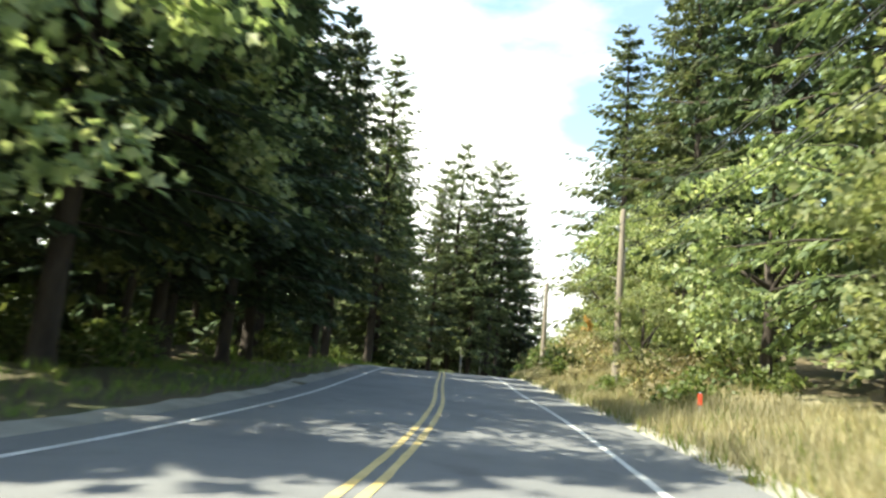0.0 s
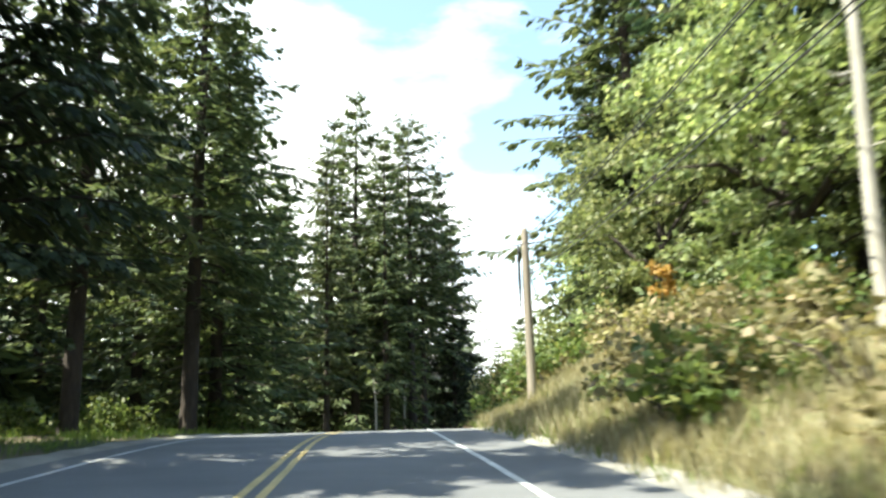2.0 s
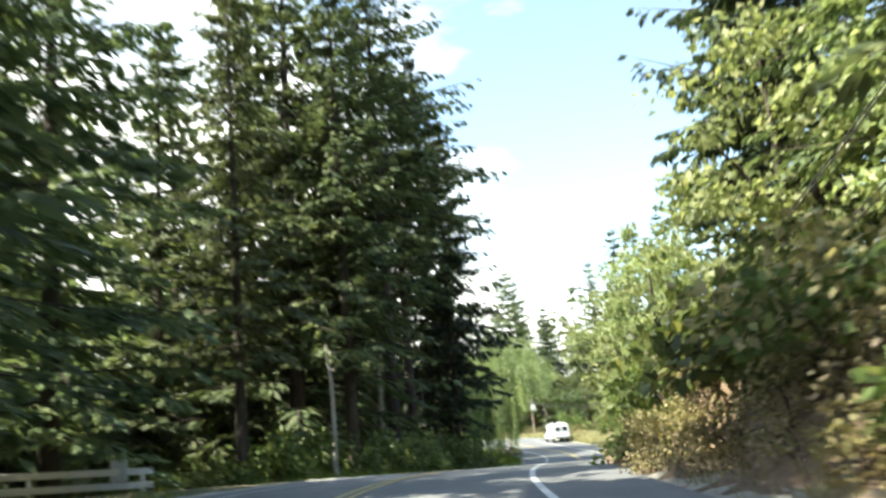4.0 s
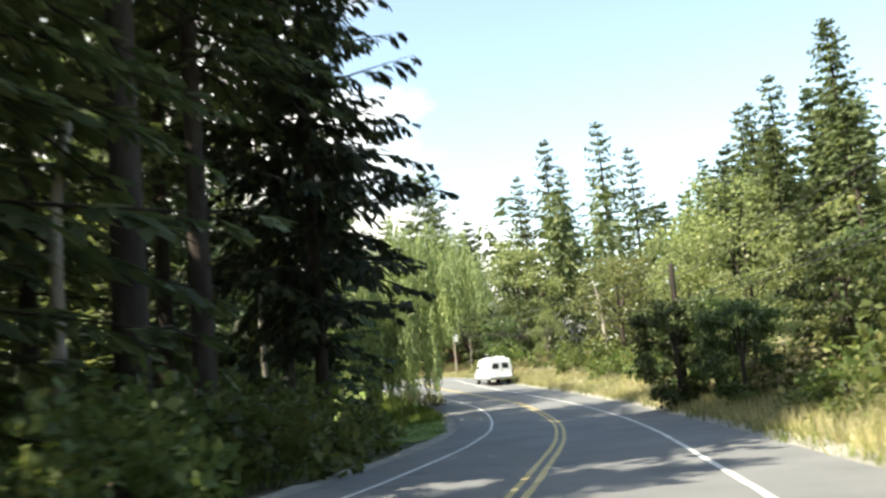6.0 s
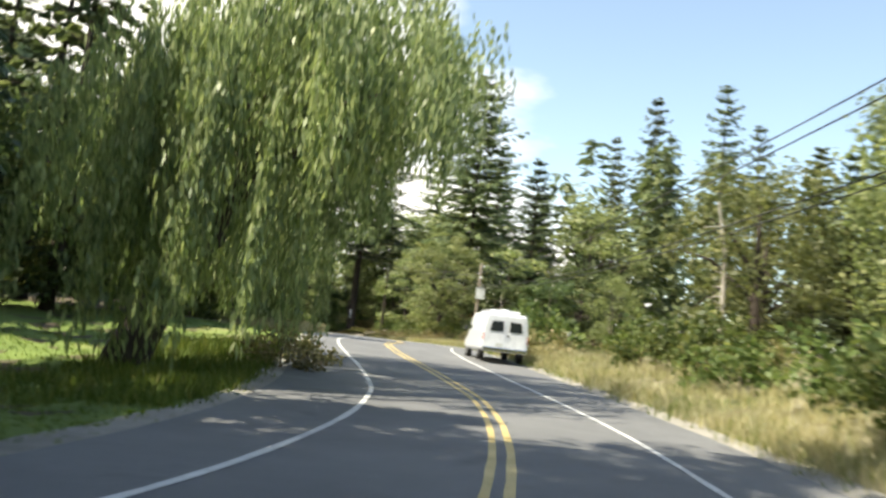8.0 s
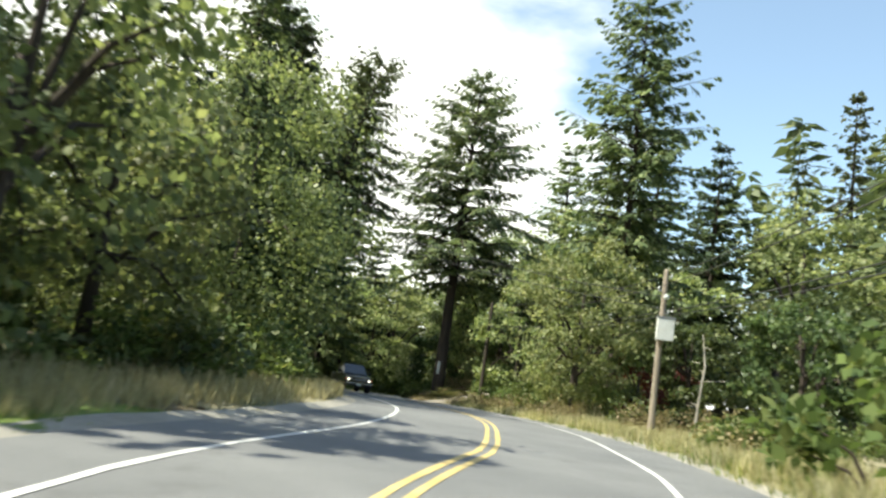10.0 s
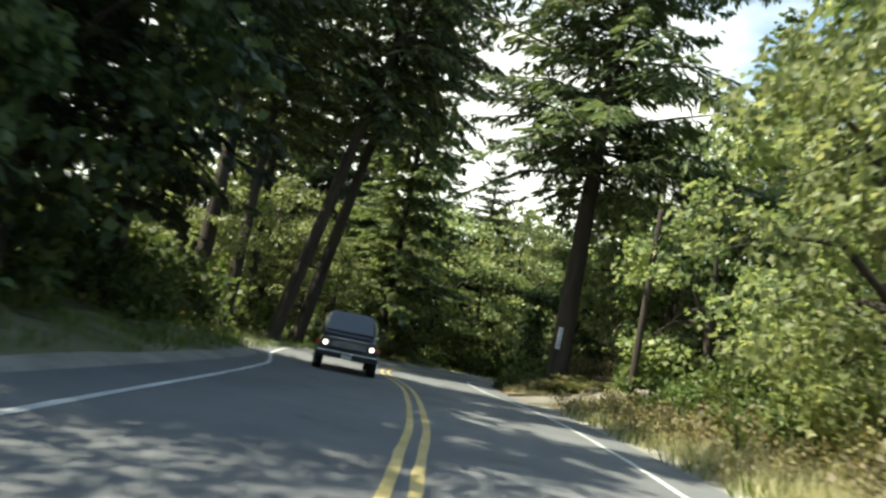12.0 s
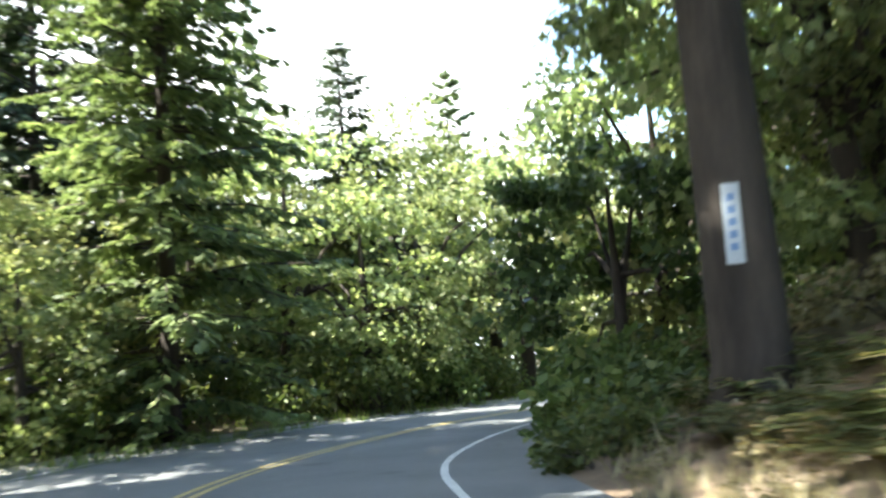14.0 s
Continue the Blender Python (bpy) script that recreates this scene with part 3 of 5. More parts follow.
def shrub(lib, i, x, y, k, label, kz=None, group="shrubs along the verge"):
    """Places a shrub, but keeps the verge clear round the marker post and the pole with the cable loops."""
    if screened(x, y) or (17 < y < 27.5 and 0 < x < 8.6) or (58 < y < 70.5 and 0 < x < 5.6):
        return None
    return plant("dry_bush" if lib is BRUSH else "undergrowth_shrub" if "undergrowth" in label or "shade" in label else "shrub", lib[i], x, y, label, "shrub", group, (x * 71 + y * 29) % 360, k, kz or k, parts=SP)


BUSH_LABEL = "leafy green shrub growing on the verge"
BRUSH_LABEL = "dry brownish brush on the sunlit bank"
rng = np.random.RandomState(7)
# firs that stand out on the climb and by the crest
for x, y, H, i, w in ((-14, 92, 26, 2, 1.0), (-9, 110, 27, 2, 0.85), (-7.3, 119.6, 38, 0, 1.2), (-15, 119, 28, 0, 1.0), (-4.2, 117.5, 32, 2, 1.0), (-10, 122, 36, 0, 1.1), (-15, 103, 30, 0, 1.2), (-12.2, 83, 25, 0, 1.2), (-11.6, 75.5, 30, 2, 1.1), (3.0, 133.5, 28, SHADED, 0.82), (1.8, 141, 38, SHADED, 0.65), (-6, 131, 30, 2, 0.9), (3.6, 146.8, 17, 1, 0.85),
                      (-11.0, 20, 25, SHADED, 1.15), (-11.6, 28, 20, SHADED, 1.0), (-11.0, 33.5, 20, SHADED, 1.1), (-11.4, 38, 21, 1, 1.05), (-12.5, 31, 25, 2, 1.1), (-13, 45, 28, SHADED, 1), (-12.5, 57, 26, SHADED, 0.9), (-14, 68, 29, 2, 1.0), (-16, 52, 30, 1, 1), (-17.5, 86, 29, 0, 1),
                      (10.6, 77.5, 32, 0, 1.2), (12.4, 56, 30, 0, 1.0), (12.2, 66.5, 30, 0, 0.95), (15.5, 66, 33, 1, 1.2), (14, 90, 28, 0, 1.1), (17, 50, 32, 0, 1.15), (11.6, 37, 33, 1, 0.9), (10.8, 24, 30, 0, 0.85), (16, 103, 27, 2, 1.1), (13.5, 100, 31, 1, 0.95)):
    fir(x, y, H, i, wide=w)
# two firs out of view, added only to throw shade across the first stretch
fir(-13.5, 7, 24, 1, far=True)
fir(-13.0, -2, 25, 0, far=True)
for x, y, k, rz in ((-1.8, 124.5, 1.15, 40), (-0.5, 128.5, 0.92, 200), (-2.8, 137, 0.9, 110)):
    plant("fir_tree", FIR_BARE, x, y, "tall fir with a bare lower trunk by the crest", "tree", "firs of the forest", rz, k)
    taken.append((x, y))
# the forest on the left of the climb
for _ in range(220):
    s, u = rng.uniform(-18, 150), -rng.uniform(14.5, 29)
    if (s > 118 and u < -24) or (88 < s < 116 and u > -25):
        continue
    x, y, z = road_at(s, u)
    if free(x, y, 5.4):
        H, i = rng.uniform(22, 33), rng.randint(3)
        if u < -25:
            taken.append((x, y))
            continue
        fir(x, y, H, i, far=True)
# a back row beyond the side road
for k in range(12):
    fir(-29 - 3.0 * (k % 2) + 1.2 * math.sin(k * 2.1), 72 + 4.2 * k, 24 + 3 * math.sin(k * 1.7), k % 3, far=True)
# the forest on the right bank
for _ in range(130):
    s, u = rng.uniform(-12, 118), rng.uniform(15, 30)
    x, y, z = road_at(s, u)
    if free(x, y, 6.0):
        H, i = rng.uniform(22, 33), rng.randint(3)
        if u > 23:
            taken.append((x, y))
            continue
        fir(x, y, H, i, far=True)
# maples between them, on both sides
MAPLE_TALL = broad_meshes("maple_tall", 15, 4.6, 37, 60, 90, 0.32, M_MAPLE, bark=M_BARK, low=0.16, trunk_r=0.15, flat=0.45, wide_leaf=True)
for x, y, rz, k in ((-9.4, 13.0, 20, 1.15), (-11.4, 25.0, 140, 0.95)):
    plant("maple_tree", MAPLE_TALL, x, y, "tall maple leaning its lit crown over the verge", "tree", "maples along the verge", rz, k)
MAPLE_LABEL = "bigleaf maple with bright yellow-green leaves on the bank"
for x, y, H, i, w in ((9.0, 16, 9, 0, 1), (9.4, 31, 10, 0, 0.95), (9.4, 42, 8, 1, 1.05), (6.1, 37.0, 4.8, 3, 1.0), (10.0, 49, 8.5, 2, 1.1), (9.6, 58, 10.5, 3, 1.0), (11.6, 86, 12, 3, 0.95), (11, 95, 12, 0, 1), (9.2, 69, 10.5, 3, 1.0), (13, 105, 10, 1, 1), (14.2, 62, 15, 2, 1.0), (13.6, 78, 13, 0, 1.0), (7.0, 97.5, 6.5, 3, 0.8), (8.2, 103, 7, 0, 0.85)):
    broad("maple", i, x, y, H, MAPLE_LABEL if x > 0 else "bigleaf maple in the shade of the firs", "maple_tree", "maples along the verge", w)
# a young maple already turning orange on the bank
M_ORANGELEAF = leafy("orange_leaves", (0.34, 0.20, 0.06), (0.52, 0.30, 0.10), (0.58, 0.42, 0.18), 0.45, 0.5)
plant("maple_tree", broad_meshes("young_maple", 3.0, 0.7, 39, 10, 34, 0.17, M_ORANGELEAF, bark=M_BARK, low=0.6, limbs=4, trunk_r=0.03), 5.8, 58.8, "young maple with orange autumn leaves on the bank", "tree", "maples along the verge", 10, 0.75, 0.9)
# the wooded hill on the right, and the far woods
for _ in range(120):
    x, y = rng.uniform(38, 66), rng.uniform(125, 222)
    s, u, z = along(x, y)
    if u[0] > 24 and free(x, y, 6.0) and not (y > 195 and x < 54) and not (y < 168 and x > 50):
        fir(x, y, rng.uniform(12, 15.5) + 0.42 * (x - 38), rng.randint(3), far=True)
for x, y, top, i in ((38, 170, 19, 0), (41.5, 164, 27, 1), (46, 162, 31, 0), (36, 175, 14.5, 2), (44, 172, 27, 0), (50, 168, 33, 1), (40, 178, 18, 1), (48, 180, 29, 0)):
    fir(x, y, top - gz(x, y), FINE)
fir(33.2, 159.5, 18.5 - gz(33.2, 159.5), FINE)
fir(36.2, 156.5, 21 - gz(36.2, 156.5), FINE)
fir(62.7, 291.5, 56 - gz(62.7, 291.5), FINE, True, wide=1.3)
fir(74, 285, 58 - gz(74, 285), FINE, True, wide=1.3)
fir(56.5, 296, 44, FINE, True, wide=1.2)
fir(68, 298, 46, FINE, True, wide=1.2)
fir(84, 292, 48, FINE, True, wide=1.2)
fir(55, 288, 36, FINE, True, wide=1.0)
fir(112, 346, 46, 0, True)
fir(36.5, 262, 23, FINE, wide=1.3)
fir(27.5, 247, 26, 0, wide=1.2)
fir(32.0, 243, 24, 1, wide=1.2)
fir(21.0, 268, 30, 0, wide=1.35)
fir(24.5, 259, 27, 1, wide=1.3)
PINE = fir_meshes("pine", 30, 7, 7.5, 190, 20, 63, ragged=0.55, thin=1.35, twig=1.1, full=0.5)
plant("pine_tree", PINE, 22.4, 227.0, "tall open-crowned pine with uneven heavy branches", "tree", "firs of the forest", 70)
taken.append((22.4, 227.0))
for x, y, H, i in ((18, 276, 20, 0), (11, 287, 20, 1), (24, 286, 25, 2), (33, 279, 27, 1), (3, 292, 22, 0), (41, 290, 30, 0), (48, 282, 26, 1)):
    fir(x, y, H, i, True)
# the dark ones at y 208 to 222 paint a shaded hollow by leaf colour
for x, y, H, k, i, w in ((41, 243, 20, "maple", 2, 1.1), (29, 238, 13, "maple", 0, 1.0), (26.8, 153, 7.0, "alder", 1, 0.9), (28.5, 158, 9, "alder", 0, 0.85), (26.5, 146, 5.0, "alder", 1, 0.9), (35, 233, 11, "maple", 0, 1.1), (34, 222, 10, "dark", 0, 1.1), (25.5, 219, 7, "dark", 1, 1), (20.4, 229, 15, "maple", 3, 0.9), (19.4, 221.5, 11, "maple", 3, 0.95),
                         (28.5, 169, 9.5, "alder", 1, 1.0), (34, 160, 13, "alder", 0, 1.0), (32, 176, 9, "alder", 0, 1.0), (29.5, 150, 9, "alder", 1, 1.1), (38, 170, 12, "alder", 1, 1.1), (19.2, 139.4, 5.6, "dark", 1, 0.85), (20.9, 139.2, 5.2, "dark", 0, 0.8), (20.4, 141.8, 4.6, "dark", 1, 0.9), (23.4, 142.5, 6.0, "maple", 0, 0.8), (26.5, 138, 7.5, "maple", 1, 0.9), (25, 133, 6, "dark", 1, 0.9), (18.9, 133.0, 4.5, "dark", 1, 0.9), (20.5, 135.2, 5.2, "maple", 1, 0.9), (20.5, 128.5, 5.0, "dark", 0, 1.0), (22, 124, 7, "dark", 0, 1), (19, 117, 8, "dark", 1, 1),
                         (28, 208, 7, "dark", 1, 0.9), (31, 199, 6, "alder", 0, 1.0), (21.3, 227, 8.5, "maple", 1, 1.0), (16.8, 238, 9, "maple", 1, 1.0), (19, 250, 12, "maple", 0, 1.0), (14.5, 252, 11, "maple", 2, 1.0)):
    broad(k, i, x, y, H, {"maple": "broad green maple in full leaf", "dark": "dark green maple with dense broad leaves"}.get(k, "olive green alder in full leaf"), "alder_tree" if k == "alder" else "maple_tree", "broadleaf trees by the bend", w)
# by the last bend
SIGN_FIR = fir_meshes("fir_old", 30, 10.0, 10.5, 190, 40, 61, ragged=0.45, girth=1.62, thin=1.05, full=0.6)
plant("fir_tree", SIGN_FIR, 10.0, 246.3, "old fir with a thick dark trunk carrying a sign", "tree", "firs of the forest", 220)
taken.append((10.0, 246.3))
for x, y, k, tl in ((-6.8, 242.5, 0.8, (0, 3)), (-5.9, 246.5, 1.0, (0, 12)), (-6.1, 250.2, 0.98, (0, 10)), (-9.6, 250, 0.85, (0, 2)), (-7.3, 239.8, 1.0, (0, 1))):
    plant("fir_tree", FIR_BARE, x, y, "tall fir with a bare leaning trunk beside the road", "tree", "firs of the forest", (x * 90) % 360 if tl[1] < 5 else 0, k, k, tl)
    taken.append((x, y))
CEDAR = fir_meshes("cedar", 36, 0.4, 5.6, 430, 24, 64, M_CEDAR, ragged=0.35, thin=1.4, twig=0.9, full=0.7, girth=0.7)
plant("cedar_tree", CEDAR, -3.9, 259.5, "tall cone-shaped cedar, leafy down to the verge", "tree", "firs of the forest", 15)
taken.append((-3.9, 259.5))
for x, y, H, i, w in ((-15.5, 272, 28, SHADED, 1.2), (-21, 275, 28, SHADED, 1.1), (-15, 281, 28, SHADED, 1.1), (-1.5, 277, 19, 1, 1.1), (-0.5, 212, 25, 0, 1.0), (-5, 207, 27, 1, 1.1), (-1.5, 225, 24, SHADED, 1.0)):
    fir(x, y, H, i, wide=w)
ALDER_BIG = broad_meshes("alder_big", 14, 5.8, 44, 95, 185, 0.215, M_ALDER, bark=M_BARK, low=0.02, flat=0.8, limbs=3, trunk_r=0.16)
plant("alder_tree", ALDER_BIG, 2.6, 206.0, "large olive green alder leafy down to the ground", "tree", "broadleaf trees by the bend", 40)
plant("alder_tree", ALDER_BIG, 0.8, 197.5, "olive green alder in full leaf", "tree", "broadleaf trees by the bend", 160, 0.72)
taken.extend([(2.6, 206.0), (0.8, 197.5)])
broad("alder", 1, 4.6, 189.5, 8.5, "olive green alder in full leaf", "alder_tree", "broadleaf trees by the bend", 1.0)
broad("alder", 1, 4.6, 184.5, 11.5, "olive green alder in full leaf", "alder_tree", "broadleaf trees by the bend", 0.9)
for x, y, H, i, w in ((-9.0, 257, 9, 0, 1), (-8.4, 232.5, 6, 1, 1.0), (-10.5, 238.5, 7, 1, 1.0), (-8.6, 239.5, 7, 1, 1.0), (-9.6, 245.5, 7, 0, 1.0), (-6.2, 255.5, 6.5, 1, 1.0), (-6.4, 266, 11, 2, 1), (0.3, 271, 11, 0, 1.1), (-3.6, 271, 14, 0, 1), (2.0, 278, 15, 2, 1), (7, 283, 15, 0, 1.1), (13, 290, 16, 2, 1.1), (-6.5, 277, 15, 2, 1.0), (-1.0, 284, 16, 2, 1.1), (5, 291, 17, 0, 1.1), (-9, 270, 14, 0, 1.1), (10.6, 259, 10, 1, 1), (13.8, 251.5, 14, 3, 0.9), (18.5, 252.5, 15, 0, 0.9), (17.5, 244, 9, 1, 0.9), (15.5, 258, 18, 2, 0.9), (12.2, 264, 14, 2, 1.0), (22, 259, 18, 2, 0.9), (14, 266, 12, 0, 1.0), (-12, 247, 12, 2, 1), (-13, 258, 12, 0, 1)):
    broad("maple", i, x, y, H, "broad green maple in full leaf", "maple_tree", "broadleaf trees by the bend", w)
# the last one's dark leaves stand in for shade beside the driveway
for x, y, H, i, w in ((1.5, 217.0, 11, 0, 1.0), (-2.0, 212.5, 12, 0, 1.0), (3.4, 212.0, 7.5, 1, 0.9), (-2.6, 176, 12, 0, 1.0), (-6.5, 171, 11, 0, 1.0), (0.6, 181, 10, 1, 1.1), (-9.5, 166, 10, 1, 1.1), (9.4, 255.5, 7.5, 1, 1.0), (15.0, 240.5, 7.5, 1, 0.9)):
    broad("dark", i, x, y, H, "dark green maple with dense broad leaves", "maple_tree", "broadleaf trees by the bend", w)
for _ in range(110):
    s, u = rng.uniform(186, 296), -rng.uniform(12, 30)
    x, y, z = road_at(s, u)
    if (s < 216 and u > -24) or (234 < s < 264 and u > -25):
        continue
    if free(x, y, 6.5):
        if rng.rand() < (0.25 if s > 240 else 0.6):
            H, i = rng.uniform(10, 15) if s > 246 else rng.uniform(18, 27), rng.randint(3)
            if s > 222:
                fir(x, y, H, i, far=u < -16 or s > 265)
        else:
            i, H = rng.randint(2), rng.uniform(8, 13)
            if s < 282 and u > -20:
                broad("alder", i, x, y, H, "olive green alder in full leaf", "alder_tree", "broadleaf trees by the bend")
for _ in range(80):
    s, u = rng.uniform(248, 296), rng.uniform(10, 36)
    x, y, z = road_at(s, u)
    if free(x, y, 6.5):
        if rng.rand() < 0.5:
            fir(x, y, rng.uniform(13, 18), rng.randint(3), far=True)
        else:
            broad("alder", rng.randint(2), x, y, rng.uniform(8, 12), "olive green alder in full leaf", "alder_tree", "broadleaf trees by the bend")
# dark firs behind the maples of the last bend
for x, y, H, i in ((-22, 258, 25, 1), (-25, 250, 25, 1), (-20, 266, 27, 0), (-27, 262, 28, 2), (-26, 243, 24, 0)):
    fir(x, y, H, i, far=True)
# firs that shade the lawn, and the road before the last bend
for x, y, H, i in ((-8.5, 147, 30, 0), (-12, 160, 25, 1), (-13, 169, 25, 1), (-6.0, 151, 28, 0), (-4.5, 163, 19, 1)):
    fir(x, y, H, i, far=x < -6)
for x, y, H, i in ((-1.8, 219, 24, SHADED), (-8.5, 223, 21, 0)):
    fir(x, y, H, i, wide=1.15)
# trees beyond the lawn
for x, y, H, i in ((-3, 177, 25, 0), (-7, 184, 27, 1), (-14, 168, 20, 0), (-20, 160, 24, 1), (-9, 182, 22, 2), (-22, 178, 25, 0), (-16, 190, 24, 1), (-28, 168, 24, 2), (-26, 150, 26, 0), (-18, 146, 26, 1)):
    fir(x, y, H, i, far=True)
for x, y, H in ((-5, 176, 8), (0, 188, 9)):
    broad("alder", 1, x, y, H, "olive green alder in full leaf", "alder_tree", "broadleaf trees by the bend")


for x, y, H, k in ((-12.5, 263, 10, 1), (-17, 255, 11, 0), (-21, 263, 11, 1), (-16, 270, 10, 1)):
    broad("alder" if k else "maple", k, x, y, H, "olive green alder in full leaf" if k else "broad green maple in full leaf", "alder_tree" if k else "maple_tree", "broadleaf trees by the bend")


def woods(name, trees, seed, label):
    """Far woods: rows of ragged tree tops, too many to count."""
    r = np.random.RandomState(seed)
    P, D, N, L, W = [], [], [], [], []
    for x, y, H, R in trees:
        m = 200
        h = r.rand(m) ** 0.85
        h = 0.5 * h + 0.5 * np.round(h * 13) / 13
        a = r.uniform(0, 6.283, m)
        rr = R * (1.05 - h) * r.uniform(0.3, 1.1, m)
        P.append(np.column_stack([x + np.cos(a) * rr, y + np.sin(a) * rr, gz(x, y) + h * H]))
        D.append(np.column_stack([np.cos(a), np.sin(a), -0.4 + 0 * a]) + 0.4 * r.randn(m, 3))
        N.append(np.array([0, 0, 1.0]) + 0.6 * r.randn(m, 3))
        L.append(r.uniform(1.3, 2.6, m)), W.append(r.uniform(0.28, 0.55, m))
    v, f = kites(np.vstack(P), np.vstack(D), np.vstack(N), np.concatenate(L), np.concatenate(W), 0.35)
    return tagged(new(name, mesh_of(name, v, f, M_FIR)), label, "woods", kind="stuff")


ring = []
for s in np.arange(-40, 325, 7.0):
    for u, hh in ((-35, 26), (-45, 29), (36, 24), (46, 27)):
        if (u > 0 and 112 < s < 262) or (u < 0 and s > 300) or (u < 0 and 138 < s < 186):
            continue
        x, y, z = road_at(s + rng.uniform(-3, 3), u + rng.uniform(-5, 5))
        ring.append((float(x), float(y), hh * rng.uniform(0.75, 1.15), rng.uniform(4, 6)))
for a in np.arange(-62, 75, 2.2):
    d = rng.uniform(0.9, 1.2)
    ring.append((20 + 190 * d * math.sin(math.radians(a)), 240 + 150 * d * math.cos(math.radians(a)), rng.uniform(20, 30), rng.uniform(5, 7)))
for _ in range(110):
    x, y = rng.uniform(62, 135), rng.uniform(130, 300)
    if not (x < 78 and y > 225):
        ring.append((x, y, rng.uniform(19, 28), rng.uniform(4, 5.5)))
for k in range(26):
    ring.append((-40 + rng.uniform(-8, 8), 138 + 2.2 * k, rng.uniform(20, 28), 5.5))
for a in np.arange(0, 130, 4.0):
    ring.append((-8 + rng.uniform(40, 62) * math.cos(math.radians(a + 205)), -22 + rng.uniform(40, 62) * math.sin(math.radians(a + 205)), rng.uniform(20, 28), 5.5))
for s in np.arange(-25, 150, 4.5):
    for u in (-24, -30):
        x, y, z = road_at(s + rng.uniform(-2, 2), u + rng.uniform(-3, 3))
        ring.append((float(x), float(y), rng.uniform(4, 7), rng.uniform(3.5, 4.5)))
for k, s in enumerate(np.arange(226, 302, 3.6)):
    for j, u in enumerate((-25, -31)):
        x, y, z = road_at(s + math.sin(k * 5.1 + j), u + 1.5 * math.sin(k * 3.3 + 2 * j))
        ring.append((float(x), float(y), 9 + 3 * math.sin(k * 2.3 + j) + 5 * j, 4.2))
woods("far_woods", ring, 77, "dense dark green woods beyond the road")

# ---- willow on the lawn ----
WX, WY = 6.4, 157.2
WZ = gz(WX, WY)


def willow():
    r = np.random.RandomState(91)
    root = tagged(new("willow_tree"), "weeping willow with long yellow-green hanging strands", "tree")
    root.location = (WX, WY, WZ)
    tubes = [tube([(0, 0, -0.4), (0.0, 0, 0.2), (0.5, 0.1, 1.6), (1.6, 0.3, 3.6), (2.8, 0.4, 6.2)], [0.75, 0.6, 0.5, 0.46, 0.32], 10)]
    P, D, N, L, W = [], [], [], [], []
    for b in range(92):
        a = 2.399963 * b
        k = math.sqrt((b + 0.5) / 92)
        cx, cy = 3.9 + 5.7 * k * math.cos(a), 0.6 + 5.6 * k * math.sin(a)
        top = 11.7 - 4.6 * k ** 2.4 + 0.7 * math.sin(b * 1.7) + r.uniform(-1.3, 0.7)
        bot = r.choice([0.7, 1.4, 2.2, 3.4, 5.0], p=[0.22, 0.2, 0.2, 0.2, 0.18]) if k > 0.45 else r.uniform(4.5, 8)
        if cx > 3.9:
            bot = max(bot, 3.2 + 0.75 * (cx - 3.9) + r.uniform(0, 1.6))
        elif cx < 0.2:
            bot = max(bot, r.uniform(2.0, 4.4))
        elif k > 0.5:
            bot = r.uniform(0.7, 2.4)
        if b % 3 == 0 and k < 0.62:
            tubes.append(tube([(2.2, 0.4, r.uniform(4.6, 6)), ((cx + 2.4) / 2, (cy + 0.4) / 2, top - 2.2), (cx, cy, top - 1.7)], [0.2, 0.12, 0.03], 5))
        ox, oy = math.cos(a) * 0.9, math.sin(a) * 0.9
        for curtain in range(3):
            qx, qy = cx + 0.75 * r.randn(), cy + 0.75 * r.randn()
            ct, cb = top + r.uniform(-1.6, 0.5), bot + r.uniform(-0.3, 1.5)
            br = r.uniform(0.12, 0.30)
            for st in range(11):
                x0, y0 = qx + br * r.randn(), qy + br * r.randn()
                t0, b0 = ct + r.uniform(-0.5, 0.3), max(0.45, cb + r.uniform(-0.3, 1.1))
                if t0 - b0 < 1:
                    continue
                m = int((t0 - b0) * 6.4)
                z = np.linspace(t0, b0, m) + r.uniform(-0.12, 0.12, m)
                sway = np.sqrt(np.clip((t0 - z) / 8.0, 0, 1))
                P.append(np.column_stack([x0 + ox * sway + 0.05 * r.randn(m), y0 + oy * sway + 0.05 * r.randn(m), z]))
                D.append(np.column_stack([0.2 * r.randn(m), 0.2 * r.randn(m), -np.ones(m)]))
                N.append(r.randn(m, 3) * (1, 1, 0.3) + (0.5 * math.cos(a), 0.5 * math.sin(a), 0.2))
                L.append(r.uniform(0.22, 0.40, m)), W.append(r.uniform(0.030, 0.052, m))
    v, f = kites(np.vstack(P), np.vstack(D), np.vstack(N), np.concatenate(L), np.concatenate(W), 0.3)
    tv, tf = join_tubes(tubes)
    part_mesh("trunk", mesh_of("willow_trunk", tv, tf, M_BARK, True), root)
    part_mesh("crown", mesh_of("willow_crown", v, f, M_WILLOW), root, "hanging strands of narrow leaves")


willow()

